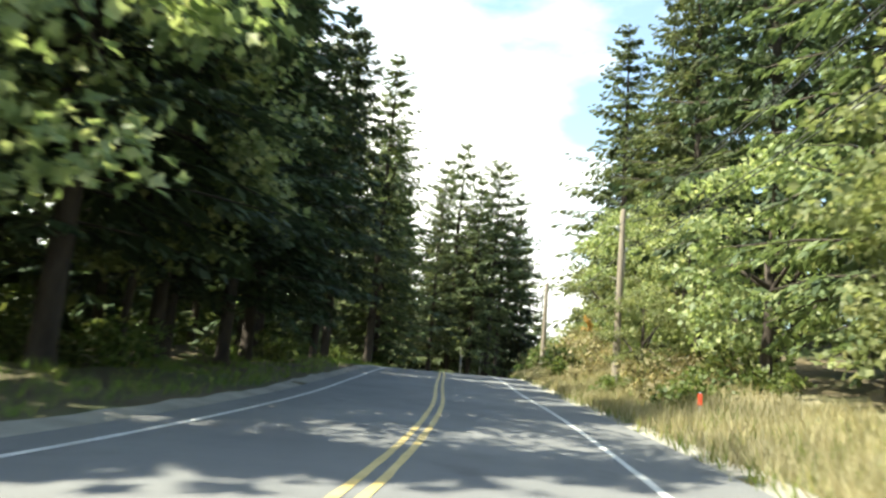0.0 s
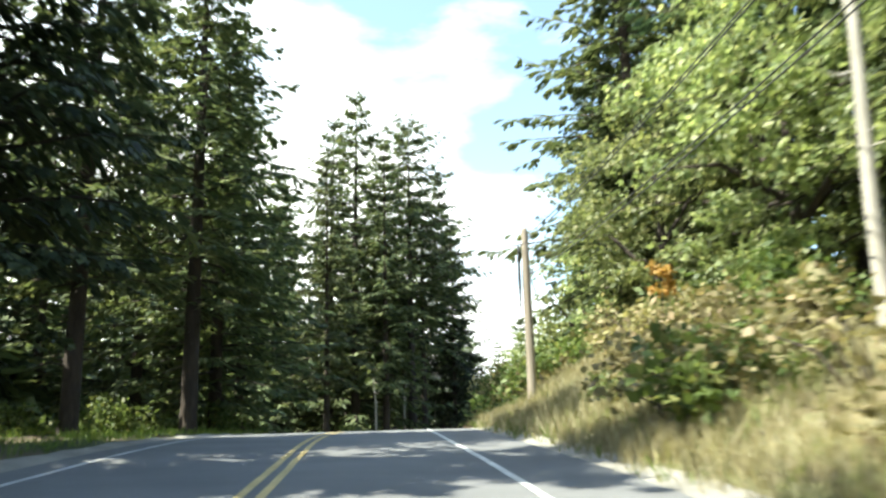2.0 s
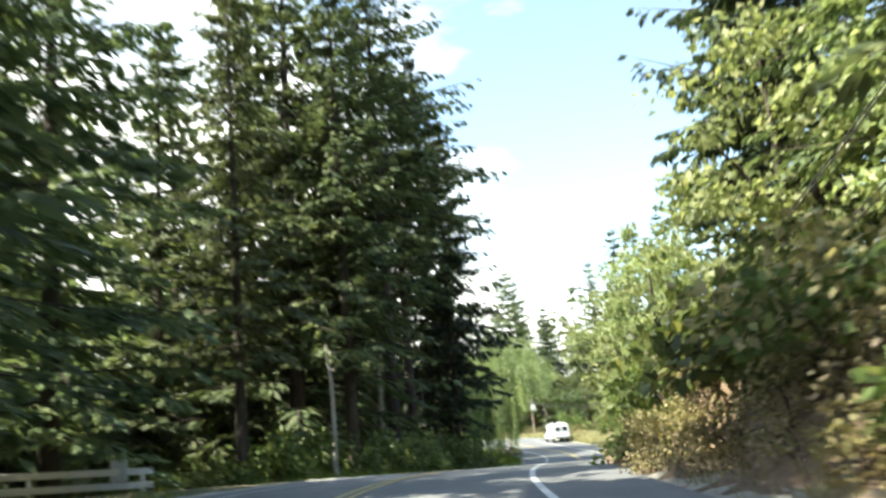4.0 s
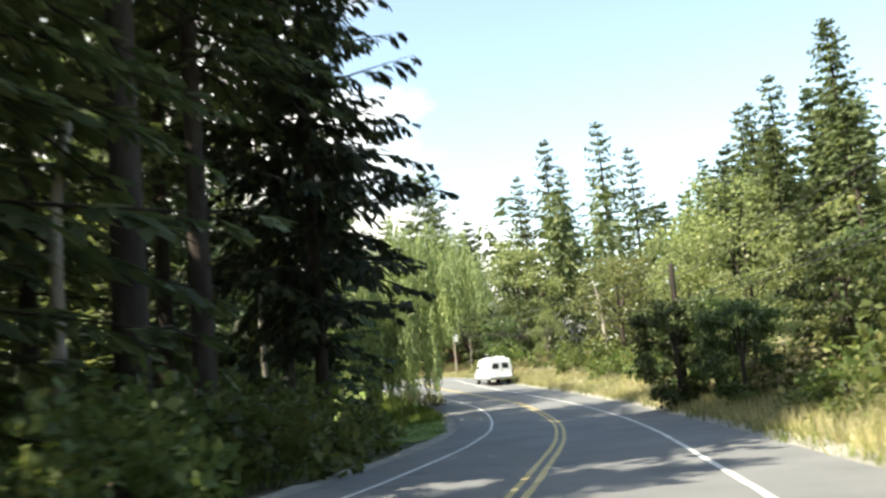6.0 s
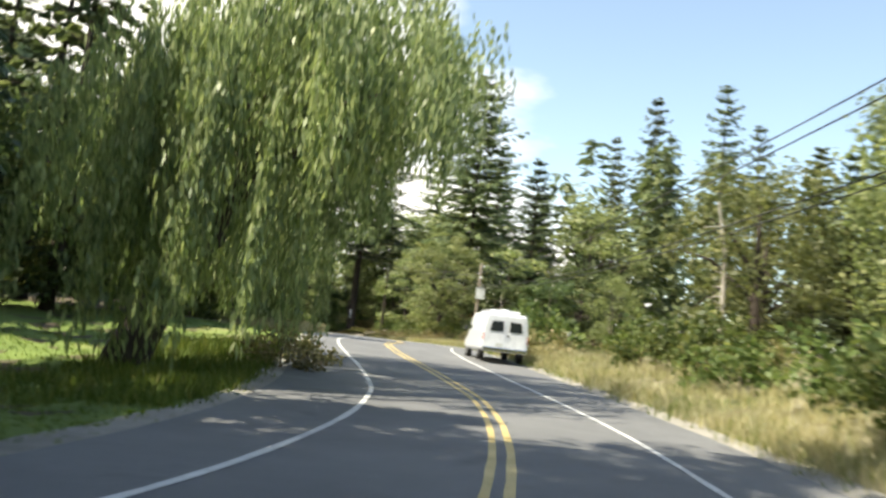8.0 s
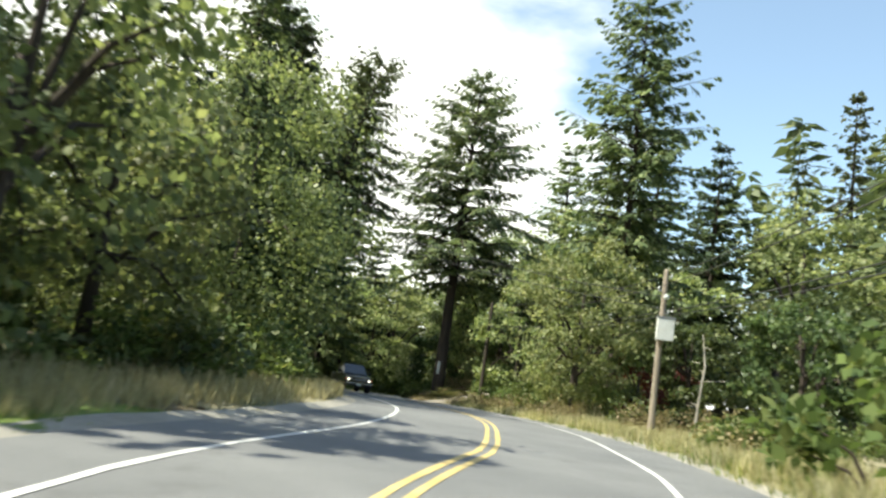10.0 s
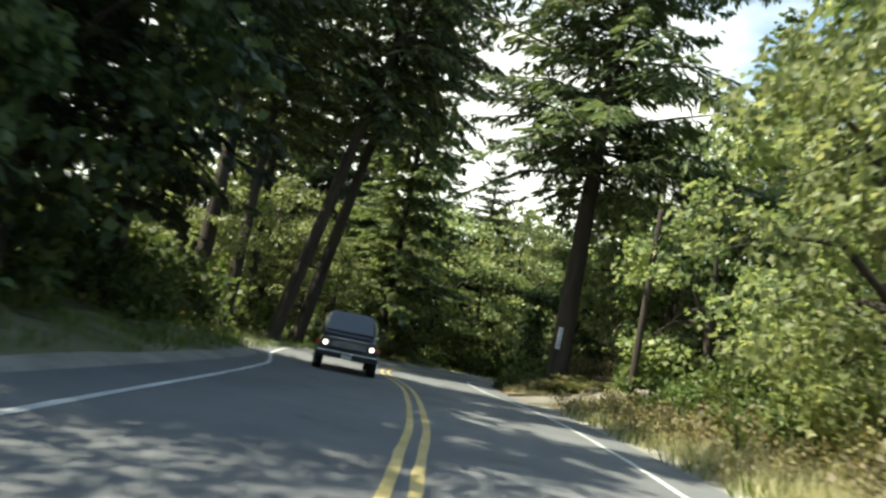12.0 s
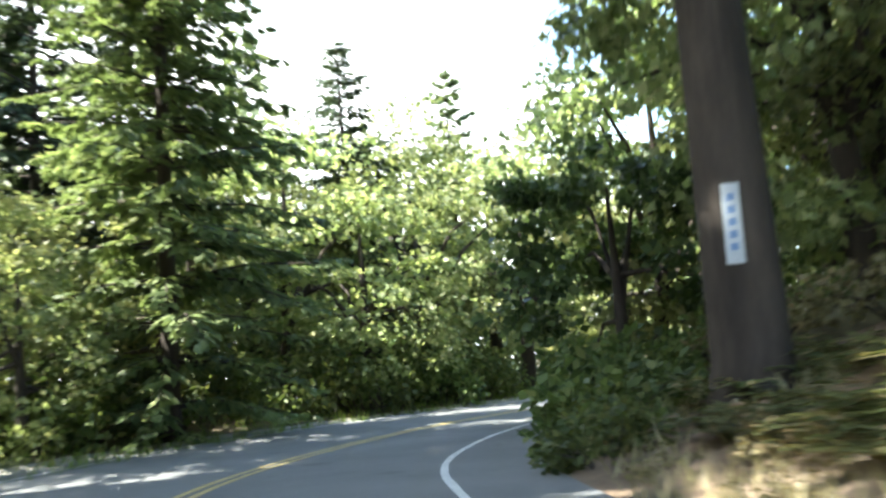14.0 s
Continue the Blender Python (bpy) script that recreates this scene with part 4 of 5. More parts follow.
# ---- shrubs ----
for x, y, k in ((5.4, 140.5, 0.5), (3.7, 140.8, 0.6), (-0.5, 152.5, 1.2), (1.2, 122.4, 1.0), (2.2, 126.6, 1.0), (0.0, 125.2, 1.2), (3.4, 130.4, 0.9), (1.4, 130.8, 1.3), (-1.6, 119.5, 1.2), (0.2, 134.5, 1.3), (-3.6, 113.6, 1.0), (-1.0, 116.0, 0.9), (-6.5, 113.2, 1.2), (-1.2, 142.2, 1.3)):
    shrub(SHRUBS, 1, x, y, k, "dark leafy shrub in the shade of the firs")
for s, u, k in ((76, 6.8, 0.8), (80, 7.0, 0.9), (84, 7.2, 1.1), (88, 7.2, 1.2), (92, 7.0, 1.1), (96, 7.4, 1.3), (101, 7.3, 1.2), (106, 7.4, 1.2), (87, 9.0, 1.3), (98, 9.2, 1.3), (93, 9.4, 1.2), (104, 9.6, 1.2)):
    x, y, z = road_at(s, u)
    shrub(SHRUBS, 0, float(x), float(y), k, BUSH_LABEL)
for _ in range(75):
    s, u = rng.uniform(-5, 112), rng.uniform(7.0, 11.5)
    x, y, z = road_at(s, u)
    if rng.rand() < (0.35 if s < 45 else 0.5):
        shrub(BRUSH, rng.randint(2), x, y, rng.uniform(0.6, 1.15), BRUSH_LABEL)
    else:
        shrub(SHRUBS, rng.randint(3), x, y, rng.uniform(0.6, 1.1), BUSH_LABEL)
for _ in range(62):
    s, u = rng.uniform(5, 128), -rng.uniform(8.5, 16)
    x, y, z = road_at(s, u)
    if 90 < y < 105:
        continue
    shrub(SHRUBS, rng.randint(3), x, y, rng.uniform(0.5, 1.1), "leafy green undergrowth shrub below the firs", group="undergrowth of the forest")
for _ in range(60):
    s, u = rng.uniform(112, 200), rng.uniform(8.6, 18)
    x, y, z = road_at(s, u)
    i = rng.randint(3)
    if rng.rand() < 0.6:
        shrub(SHRUBS, i, x, y, rng.uniform(0.5, 0.95), BUSH_LABEL)
    else:
        shrub(BRUSH, i % 2, x, y, rng.uniform(0.6, 1.05), BRUSH_LABEL)
for _ in range(26):
    s, u = rng.uniform(192, 232), rng.uniform(7.0, 14)
    x, y, z = road_at(s, u)
    shrub(BRUSH if rng.rand() < 0.5 else SHRUBS, rng.randint(2), x, y, rng.uniform(0.5, 0.95), BRUSH_LABEL if rng.rand() < 0.5 else BUSH_LABEL)
for _ in range(40):
    s, u = rng.uniform(188, 300), -rng.uniform(7.5, 14)
    x, y, z = road_at(s, u)
    if 232 < s < 256 and u > -10.5:
        continue
    shrub(SHRUBS, rng.randint(3), x, y, rng.uniform(0.6, 1.2), BUSH_LABEL)
for _ in range(30):
    s, u = rng.uniform(246, 300), rng.uniform(6.8, 14)
    x, y, z = road_at(s, u)
    if s < 257:
        continue
    shrub(SHRUBS, rng.randint(3), x, y, rng.uniform(0.6, 1.2), BUSH_LABEL)
for s, u, k, i in ((44, 7.6, 0.9, 0), (47.5, 8.8, 1.1, 1), (50, 7.4, 0.7, 2), (53, 9.2, 1.0, 0), (56, 7.8, 0.8, 2), (59, 9.4, 1.1, 1), (61.5, 7.6, 0.7, 2), (64, 8.6, 0.9, 0), (67.5, 7.2, 0.8, 2), (70, 8.8, 1.0, 0)):
    x, y, z = road_at(s, u)
    shrub(SHRUBS if i == 2 else BRUSH, i % 2 if i != 2 else 2, float(x), float(y), k, "low green broom on the dry bank" if i == 2 else BRUSH_LABEL)
for s, u, k, i in ((118, 7.6, 0.9, 0), (121.5, 8.6, 1.1, 1), (124.5, 7.0, 0.7, 2), (127.5, 8.2, 1.0, 0), (130, 7.2, 0.7, 2), (133, 8.4, 0.9, 0), (136, 7.0, 0.6, 2)):
    x, y, z = road_at(s, u)
    shrub(SHRUBS, i, float(x), float(y), k, BUSH_LABEL)
plant("shrub", SHRUBS[1], 22.6, 187.2, "large rounded olive green shrub in dry grass", "shrub", "shrubs along the verge", 30, 1.45, 1.45, parts=SP)
for x, y, k in ((23.4, 150.5, 0.8), (24.2, 155.0, 0.95), (23.6, 159.5, 0.8), (24.6, 163.0, 1.0), (23.6, 167.0, 0.9), (25.0, 171.5, 1.0)):
    shrub(SHRUBS, 1, x, y, k, BUSH_LABEL)
shrub(BRUSH, 1, 21.5, 178.5, 1.0, BRUSH_LABEL)
shrub(BRUSH, 0, 20.0, 175.0, 1.0, BRUSH_LABEL)
for x, y, k in ((10.2, 158.5, 0.8), (10.8, 160.5, 0.7), (9.6, 163.5, 0.9), (6.0, 190.5, 1.1), (5.4, 193.5, 1.2), (6.6, 196.5, 1.0)):
    shrub(BRUSH if y < 170 else SHRUBS, 0, x, y, k, BRUSH_LABEL if y < 170 else BUSH_LABEL)


# ---- verges, lawn, driveway and grasses ----
def sheet(name, s0, s1, u0, u1, mat, label, category, lift=0.035, step=1.0, seed=3, ragged=0.5, fine=0.8, rough=0.0):
    """A layer of soil or turf lying on the ground along the road, with an uneven outer edge."""
    r = np.random.RandomState(seed)
    s = np.arange(s0, s1 + step, step)
    n = max(2, int(abs(u1 - u0) / fine) + 1)
    wob = np.convolve(r.randn(len(s) + 4), np.ones(5) / 5, "valid") * ragged
    taper = np.clip(np.minimum(s - s0, s1 - s) / 6.0, 0.05, 1) if ragged > 0 else 1 + 0 * s
    V = []
    for k in range(n):
        u = u0 + (u1 - u0) * k / (n - 1) * taper + wob * (k / (n - 1)) + (left_edge(s) - LEFT_EDGE if u0 < 0 else 0)
        x, y, z = road_at(s, u)
        V.append(np.column_stack([x, y, ground_z(x, y) + lift]))
    V = np.stack(V, 1)
    if rough:
        V[:, 1:-1] += rough * r.randn(len(s), n - 2, 3) * (1, 1, 0.8)
    i = (np.arange(len(s) - 1)[:, None] * n + np.arange(n - 1)[None]).ravel()
    ob = new(name, mesh_of(name, V.reshape(-1, 3), np.stack([i, i + 1, i + n + 1, i + n], 1), mat, True))
    return tagged(ob, label, category, kind="structure")


M_VERGE = grainy("dry_grass_soil", (0.19, 0.165, 0.10), (0.34, 0.31, 0.20), 0.6, 18.0, 0.95, relief=0.9, patch=((0.11, 0.12, 0.04), 0.3, 0.45, 0.62))
M_LAWN = grainy("lawn_turf", (0.10, 0.155, 0.03), (0.19, 0.26, 0.06), 0.5, 30.0, 0.95, relief=0.9, patch=((0.24, 0.24, 0.09), 0.2, 0.56, 0.7))
sheet("verge_right", -30, 80, RIGHT_EDGE - 0.1, 11.0, M_VERGE, "sunlit verge of dry yellow grass and soil", "verge", seed=4, ragged=0.9)
sheet("verge_right", 104, 236, RIGHT_EDGE - 0.1, 11.0, M_VERGE, "sunlit verge of dry yellow grass and soil", "verge", seed=4, ragged=0.9)
sheet("verge_left", 186, 240, LEFT_EDGE + 0.1, -8.5, M_VERGE, "verge of dry yellow grass and soil", "verge", seed=5, ragged=0.9)
sheet("lawn", 138, 186, LEFT_EDGE + 0.1, -44, M_LAWN, "mown green lawn with patches of shade", "lawn", seed=6, ragged=1.0)
M_CUT = grainy("eroded_bank_soil", (0.10, 0.07, 0.045), (0.26, 0.18, 0.12), 0.9, 7.0, 0.95, relief=1.0, patch=((0.36, 0.27, 0.19), 0.35, 0.55, 0.68))
sheet("cut_bank", 71, 113, RIGHT_EDGE - 0.1, 12.5, M_CUT, "eroded brown soil bank with roots and stones", "bank", lift=0.06, seed=14, ragged=0.5, step=0.35, fine=0.32, rough=0.10)
sheet("mound_soil", 241.5, 256, RIGHT_EDGE - 0.1, 10.0, M_CUT, "bare reddish brown soil of the mound below the old fir", "soil", lift=0.05, seed=15, ragged=0.4, step=0.5, fine=0.5, rough=0.05)
sheet("hill_meadow", 150, 205, 11.0, 34, M_VERGE, "sloping meadow of dry yellow grass", "meadow", seed=8, ragged=1.0)
sheet("shoulder_right", -30, 240, RIGHT_EDGE - 0.15, 5.5, M_GRAVEL, "grey gravel shoulder beside the asphalt", "shoulder", lift=0.05, seed=9, ragged=0.12)
sheet("shoulder_left", -30, 300, LEFT_EDGE + 0.15, -5.1, M_GRAVEL, "grey gravel shoulder beside the asphalt", "shoulder", lift=0.05, seed=10, ragged=0.12)


def driveway():
    r = np.random.RandomState(12)
    pts = [(239.2, 4.4), (240.2, 8.0), (242.5, 13), (246, 20), (250, 30)]
    mid = np.array([[*road_at(s, u)[:2]] for s, u in pts])
    mid = catmull(np.column_stack([mid, np.zeros(len(mid))]), 0.8)[:, :2]
    t = np.gradient(mid, axis=0)
    t /= np.linalg.norm(t, axis=1)[:, None]
    nn = np.stack([-t[:, 1], t[:, 0]], 1)
    half = np.interp(np.arange(len(mid)), [0, 6, len(mid)], [1.9, 1.2, 1.1]) + 0.12 * r.randn(len(mid))
    cols = []
    for k in np.linspace(-1, 1, 7):
        q = mid + nn * (half * k)[:, None]
        cols.append(np.column_stack([q, ground_z(q[:, 0], q[:, 1]) + (0.065 if abs(k) < 0.99 else -0.06)]))
    V = np.stack(cols, 1)
    i = (np.arange(len(mid) - 1)[:, None] * 7 + np.arange(6)[None]).ravel()
    ob = new("driveway", mesh_of("driveway", V.reshape(-1, 3), np.stack([i, i + 1, i + 8, i + 7], 1), M_DIRT, True))
    tagged(ob, "pale dirt driveway leaving the road by the bend", "driveway", kind="structure")


driveway()


def grass(name, n, s_rng, u_rng, tall, mat, label, seed, wide=0.010, keep=None, bunch=6):
    """Tufts of blades on the ground, denser here and there."""
    r = np.random.RandomState(seed)
    m = n // bunch
    s = r.uniform(*s_rng, m)
    u = u_rng[0] + (u_rng[1] - u_rng[0]) * r.rand(m) ** 1.25
    x, y, z = road_at(s, u)
    x, y = np.repeat(x, bunch) + 0.13 * r.randn(m * bunch), np.repeat(y, bunch) + 0.13 * r.randn(m * bunch)
    if keep is not None:
        k = keep(x, y)
        x, y = x[k], y[k]
    q = np.column_stack([x, y, ground_z(x, y)])
    c = len(q)
    d = np.column_stack([0.33 * r.randn(c), 0.33 * r.randn(c), np.ones(c)])
    v, f = kites(q, d, r.randn(c, 3) * (1, 1, 0.1), tall * r.uniform(0.45, 1.25, c), wide * r.uniform(0.7, 1.6, c), 0.4)
    return tagged(new(name, mesh_of(name, v, f, mat)), label, "grass", kind="stuff")


grass("dry_grass", 30000, (8, 76), (5.3, 10.0), 0.55, M_DRYGRASS, "tall dry yellow grass on the verge", 101)
grass("dry_grass", 1500, (76, 112), (5.2, 6.2), 0.3, M_DRYGRASS, "tall dry yellow grass on the verge", 108)
grass("dry_grass", 31000, (112, 223), (5.3, 9.5), 0.55, M_DRYGRASS, "tall dry yellow grass on the verge", 102)
grass("dry_grass", 9000, (182, 212), (-5.2, -9.5), 0.6, M_DRYGRASS, "tall dry yellow grass on the verge", 103)
grass("dry_grass", 5000, (212, 231), (5.2, 9.0), 0.42, M_DRYGRASS, "thin dry grass in the shade by the driveway", 110)
grass("dry_grass", 900, (241, 252), (5.2, 9.0), 0.4, M_DRYGRASS, "dry grass on the mound below the old fir", 111)
grass("green_grass", 16000, (10, 232), (5.0, 8.5), 0.45, M_GREENGRASS, "green grass among the dry verge", 104, keep=lambda x, y: (y < 74) | (y > 110))
grass("green_grass", 9000, (150, 170), (-5.0, -9.5), 0.4, M_GREENGRASS, "green grass below the willow", 105)
grass("forest_grass", 10000, (5, 125), (-5.4, -10.0), 0.35, M_GREENGRASS, "low green growth at the forest edge", 106, keep=lambda x, y: (y < 92) | (y > 104))
grass("lawn_grass", 15000, (141, 183), (-4.7, -15.0), 0.13, M_GREENGRASS, "short blades of the mown lawn", 109, wide=0.014)
grass("forest_grass", 9000, (212, 300), (-5.2, -10.0), 0.4, M_GREENGRASS, "low green growth at the forest edge", 107)
for s, u, k in ((202, -8.4, 0.8), (204.5, -7.6, 0.7), (206.5, -8.8, 1.0), (208.5, -7.6, 0.8), (210.5, -8.6, 1.0), (213, -7.8, 0.9), (215.5, -8.8, 1.1), (218, -8.0, 0.9), (199.5, -9.4, 0.9), (221, -8.6, 1.0)):
    x, y, z = road_at(s, u)
    shrub(SHRUBS, 1, float(x), float(y), k, "dark leafy shrub in the shade of the firs")
for x, y, k in ((-1.4, 225.6, 1.0), (-2.4, 228.4, 1.2), (-3.4, 231.2, 1.1), (-4.6, 234.0, 1.3), (-5.6, 229.6, 1.4), (-6.6, 236.4, 1.2), (-8.6, 233.0, 1.5), (-4.0, 226.0, 1.3)):
    plant("undergrowth_shrub", SHRUBS[1], x, y, "dark leafy shrub in the shade of the firs", "shrub", "undergrowth of the forest", 71 * x % 360, k, parts=SP)
for x, y, k in ((14.6, 238.0, 0.9), (15.8, 230.5, 0.7), (16.8, 234.0, 0.9), (17.5, 228.0, 0.8)):
    shrub(SHRUBS, 1, x, y, k, "dark leafy shrub in the shade of the firs")
for _ in range(18):
    s, u = rng.uniform(258, 280), -rng.uniform(6.5, 11)
    x, y, z = road_at(s, u)
    shrub(SHRUBS, 1, float(x), float(y), rng.uniform(0.8, 1.3), BUSH_LABEL)
for _ in range(45):
    s, u = rng.uniform(75, 92), 5.6 + 3.4 * rng.rand() ** 0.7
    x, y, z = road_at(s, u)
    shrub(BRUSH, rng.randint(2), float(x), float(y), rng.uniform(0.25, 0.6), "dry brownish brush on the eroded bank")
for _ in range(60):
    s, u = rng.uniform(77, 110), 5.5 + 3.6 * rng.rand() ** 0.8
    x, y, z = road_at(s, u)
    if rng.rand() < 0.75:
        shrub(BRUSH, rng.randint(2), float(x), float(y), rng.uniform(0.3, 0.62), "dry brownish brush on the eroded bank")
    else:
        shrub(SHRUBS, 2, float(x), float(y), rng.uniform(0.4, 0.8), "small green shrub on the eroded bank")


for s, u, k in ((219, 6.0, 0.5), (220.5, 6.9, 0.7), (222, 6.1, 0.5), (223.5, 7.2, 0.8), (225, 6.0, 0.45), (226, 7.0, 0.7), (227.5, 6.2, 0.5), (228.5, 7.4, 0.8), (231.2, 8.6, 0.6), (234, 9.2, 0.6), (229.6, 6.0, 0.5), (230.8, 6.9, 0.6), (231.8, 5.9, 0.4), (232.8, 7.0, 0.6), (233.8, 6.1, 0.4), (234.8, 7.2, 0.5), (233.0, 8.0, 0.6), (235.2, 8.4, 0.5), (230.0, 7.8, 0.7), (217, 7.2, 0.7), (215, 6.5, 0.6)):
    x, y, z = road_at(s, u)
    shrub(BRUSH, int(s) % 2, float(x), float(y), k, "dry brownish undergrowth in the shade by the driveway")

def stone(x, y, r, seed):
    rg = np.random.RandomState(seed)
    bm = bmesh.new()
    bmesh.ops.create_icosphere(bm, subdivisions=2, radius=r)
    for v in bm.verts:
        v.co *= 1 + 0.16 * rg.randn()
        v.co.z *= 0.65
    me = bpy.data.meshes.new("stone")
    bm.to_mesh(me)
    bm.free()
    me.materials.append(M_STONE)
    ob = tagged(new("stone", me), "grey-brown stone lying on the bank", "stone", "stones of the bank")
    ob.location = (x, y, gz(x, y) + 0.1)


M_STONE = grainy("bank_stone", (0.16, 0.14, 0.12), (0.34, 0.30, 0.26), 2.0, 14.0, 0.9, relief=0.7)
for k in range(14):
    x, y, z = road_at(rng.uniform(78, 108), rng.uniform(5.5, 7.6))
    stone(float(x), float(y), rng.uniform(0.12, 0.34), 300 + k)


def fern_meshes(name, fronds, length, seed):
    """A clump of arching fronds, each a thin rib with pairs of tapering leaflets."""
    r = np.random.RandomState(seed)
    tubes, P, D, N, L, W = [], [], [], [], [], []
    for k in range(fronds):
        a = 2.399963 * k + r.uniform(-0.3, 0.3)
        ln = length * r.uniform(0.7, 1.1)
        rise = r.uniform(0.45, 0.95)
        t = np.linspace(0, 1, 15)
        out = ln * t * (0.55 + 0.4 * t)
        up = ln * (rise * t - 0.62 * rise * t ** 2.4)
        rib = np.column_stack([np.cos(a) * out, np.sin(a) * out, 0.03 + up])
        tubes.append(tube([tuple(q) for q in rib[::5]] + [tuple(rib[-1])], [0.008, 0.006, 0.004, 0.002], 4))
        side = np.array([-math.sin(a), math.cos(a), 0.0])
        ahead = np.array([math.cos(a), math.sin(a), -0.1])
        for sg in (-1, 1):
            q = rib[2:]
            m = len(q)
            P.append(q)
            D.append(sg * side + 0.45 * ahead + 0.12 * r.randn(m, 3))
            N.append(np.array([0, 0, 1.0]) + 0.3 * r.randn(m, 3))
            L.append(0.30 * ln * np.sin(np.pi * np.linspace(0.16, 0.97, m)) ** 0.8), W.append(np.full(m, 0.038 * length))
    v, f = kites(np.vstack(P), np.vstack(D), np.vstack(N), np.concatenate(L), np.concatenate(W), 0.2)
    tv, tf = join_tubes(tubes)
    return mesh_of(name + "_stem", tv, tf, M_FERN, True), mesh_of(name + "_fronds", v, f, M_FERN)


FERN = fern_meshes("fern", 16, 0.95, 57)
for x, y, k in ((8.2, 247.6, 0.8), (8.6, 249.6, 1.0), (8.9, 252.0, 1.1), (7.9, 245.4, 0.55)):
    shrub(SHRUBS, 0, x, y, k, BUSH_LABEL)
for x, y, k in ((10.9, 248.6, 0.8), (12.6, 247.0, 0.9), (13.8, 245.0, 0.8)):
    shrub(BRUSH, 0, x, y, k, BRUSH_LABEL)
for _ in range(46):
    a, d = rng.uniform(0, 6.283), rng.uniform(1.0, 4.4)
    x, y = 10.2 + d * math.cos(a), 244.6 + d * 0.8 * math.sin(a)
    s, u, z = along(x, y)
    if u[0] > 6.7:
        plant("fern", FERN, x, y, "sunlit yellow-green fern on the mound", "fern", "ferns below the old fir", rng.uniform(0, 360), rng.uniform(0.7, 1.2), parts=SP)


for s, u, k in ((244.2, 6.9, 1.1), (246.0, 7.2, 1.2), (247.8, 6.8, 1.0), (243.0, 7.8, 1.0), (244.8, 8.3, 1.2), (242.4, 9.2, 0.9), (250.6, 6.6, 0.9)):
    x, y, z = road_at(s, u)
    plant("fern", FERN, float(x), float(y), "sunlit yellow-green fern on the mound", "fern", "ferns below the old fir", 61 * k * s % 360, k * 1.15, parts=SP)
for s, u, k, i in ((243.2, 6.9, 0.3, 0), (245.6, 6.6, 0.35, 1), (247.2, 5.7, 0.28, 0), (244.4, 5.6, 0.25, 1)):
    x, y, z = road_at(s, u)
    shrub(BRUSH, i, float(x), float(y), k, "dry brownish weeds on the sunlit mound")


# ==== THINGS ====
M_VAN = plain("white_van_paint", (0.80, 0.83, 0.88), 0.35, 0.0, 0.6)
M_TRUCK = plain("dark_truck_paint", (0.022, 0.026, 0.036), 0.3, 0.2, 0.8)
M_GLASS_DARK = plain("dark_car_glass", (0.02, 0.026, 0.032), 0.08, 0.0, 0.5)
M_RUBBER = plain("tyre_rubber", (0.022, 0.022, 0.022), 0.85)
M_RIM = plain("steel_rim", (0.42, 0.42, 0.43), 0.35, 0.8)
M_CHROME = plain("chrome", (0.62, 0.63, 0.64), 0.18, 1.0)
M_BLACK = plain("black_plastic", (0.03, 0.03, 0.032), 0.6)
M_REDLENS = plain("red_lens", (0.45, 0.02, 0.02), 0.25, 0.0, 0.4)
M_WHITE_WOOD = grainy("weathered_white_paint", (0.66, 0.66, 0.64), (0.84, 0.84, 0.82), 1.5, 20.0, 0.7, relief=0.3)
M_STEEL = grainy("galvanised_steel", (0.34, 0.35, 0.36), (0.52, 0.53, 0.54), 3.0, 40.0, 0.45, 0.6, relief=0.1)
M_BOX = grainy("pale_grey_enamel", (0.58, 0.61, 0.60), (0.72, 0.74, 0.73), 2.0, 30.0, 0.5, relief=0.1)
M_WIRE = plain("black_cable", (0.05, 0.05, 0.052), 0.6)
M_SIGNWHITE = plain("white_sign_enamel", (0.52, 0.56, 0.60), 0.4)
M_SIGNBLUE = plain("blue_sign_enamel", (0.16, 0.26, 0.48), 0.4)
M_ORANGE = plain("red_orange_reflector", (0.70, 0.08, 0.03), 0.4)
M_ROOF = grainy("grey_shingles", (0.16, 0.16, 0.165), (0.28, 0.28, 0.28), 1.0, 12.0, 0.9, relief=0.6)
M_SIDING = grainy("pale_house_siding", (0.60, 0.60, 0.57), (0.76, 0.76, 0.72), 0.8, 10.0, 0.7, relief=0.2)
M_LITTER = plain("white_paper", (0.82, 0.82, 0.80), 0.8)
M_LAMP, _n, _l, _p = nodes_of("lit_headlight")
_p.inputs["Base Color"].default_value = (0.9, 0.9, 0.85, 1)
_p.inputs["Emission Color"].default_value = (1.0, 0.95, 0.85, 1)
_p.inputs["Emission Strength"].default_value = 1.3


def box(sx, sy, sz, at=(0, 0, 0), bevel=0.0, segments=2):
    bm = bmesh.new()
    bmesh.ops.create_cube(bm, size=1.0, matrix=Matrix.Translation(at) @ Matrix.Diagonal((sx, sy, sz, 1)))
    if bevel:
        bmesh.ops.bevel(bm, geom=list(bm.edges), offset=bevel, segments=segments, affect="EDGES", profile=0.6)
    return bm


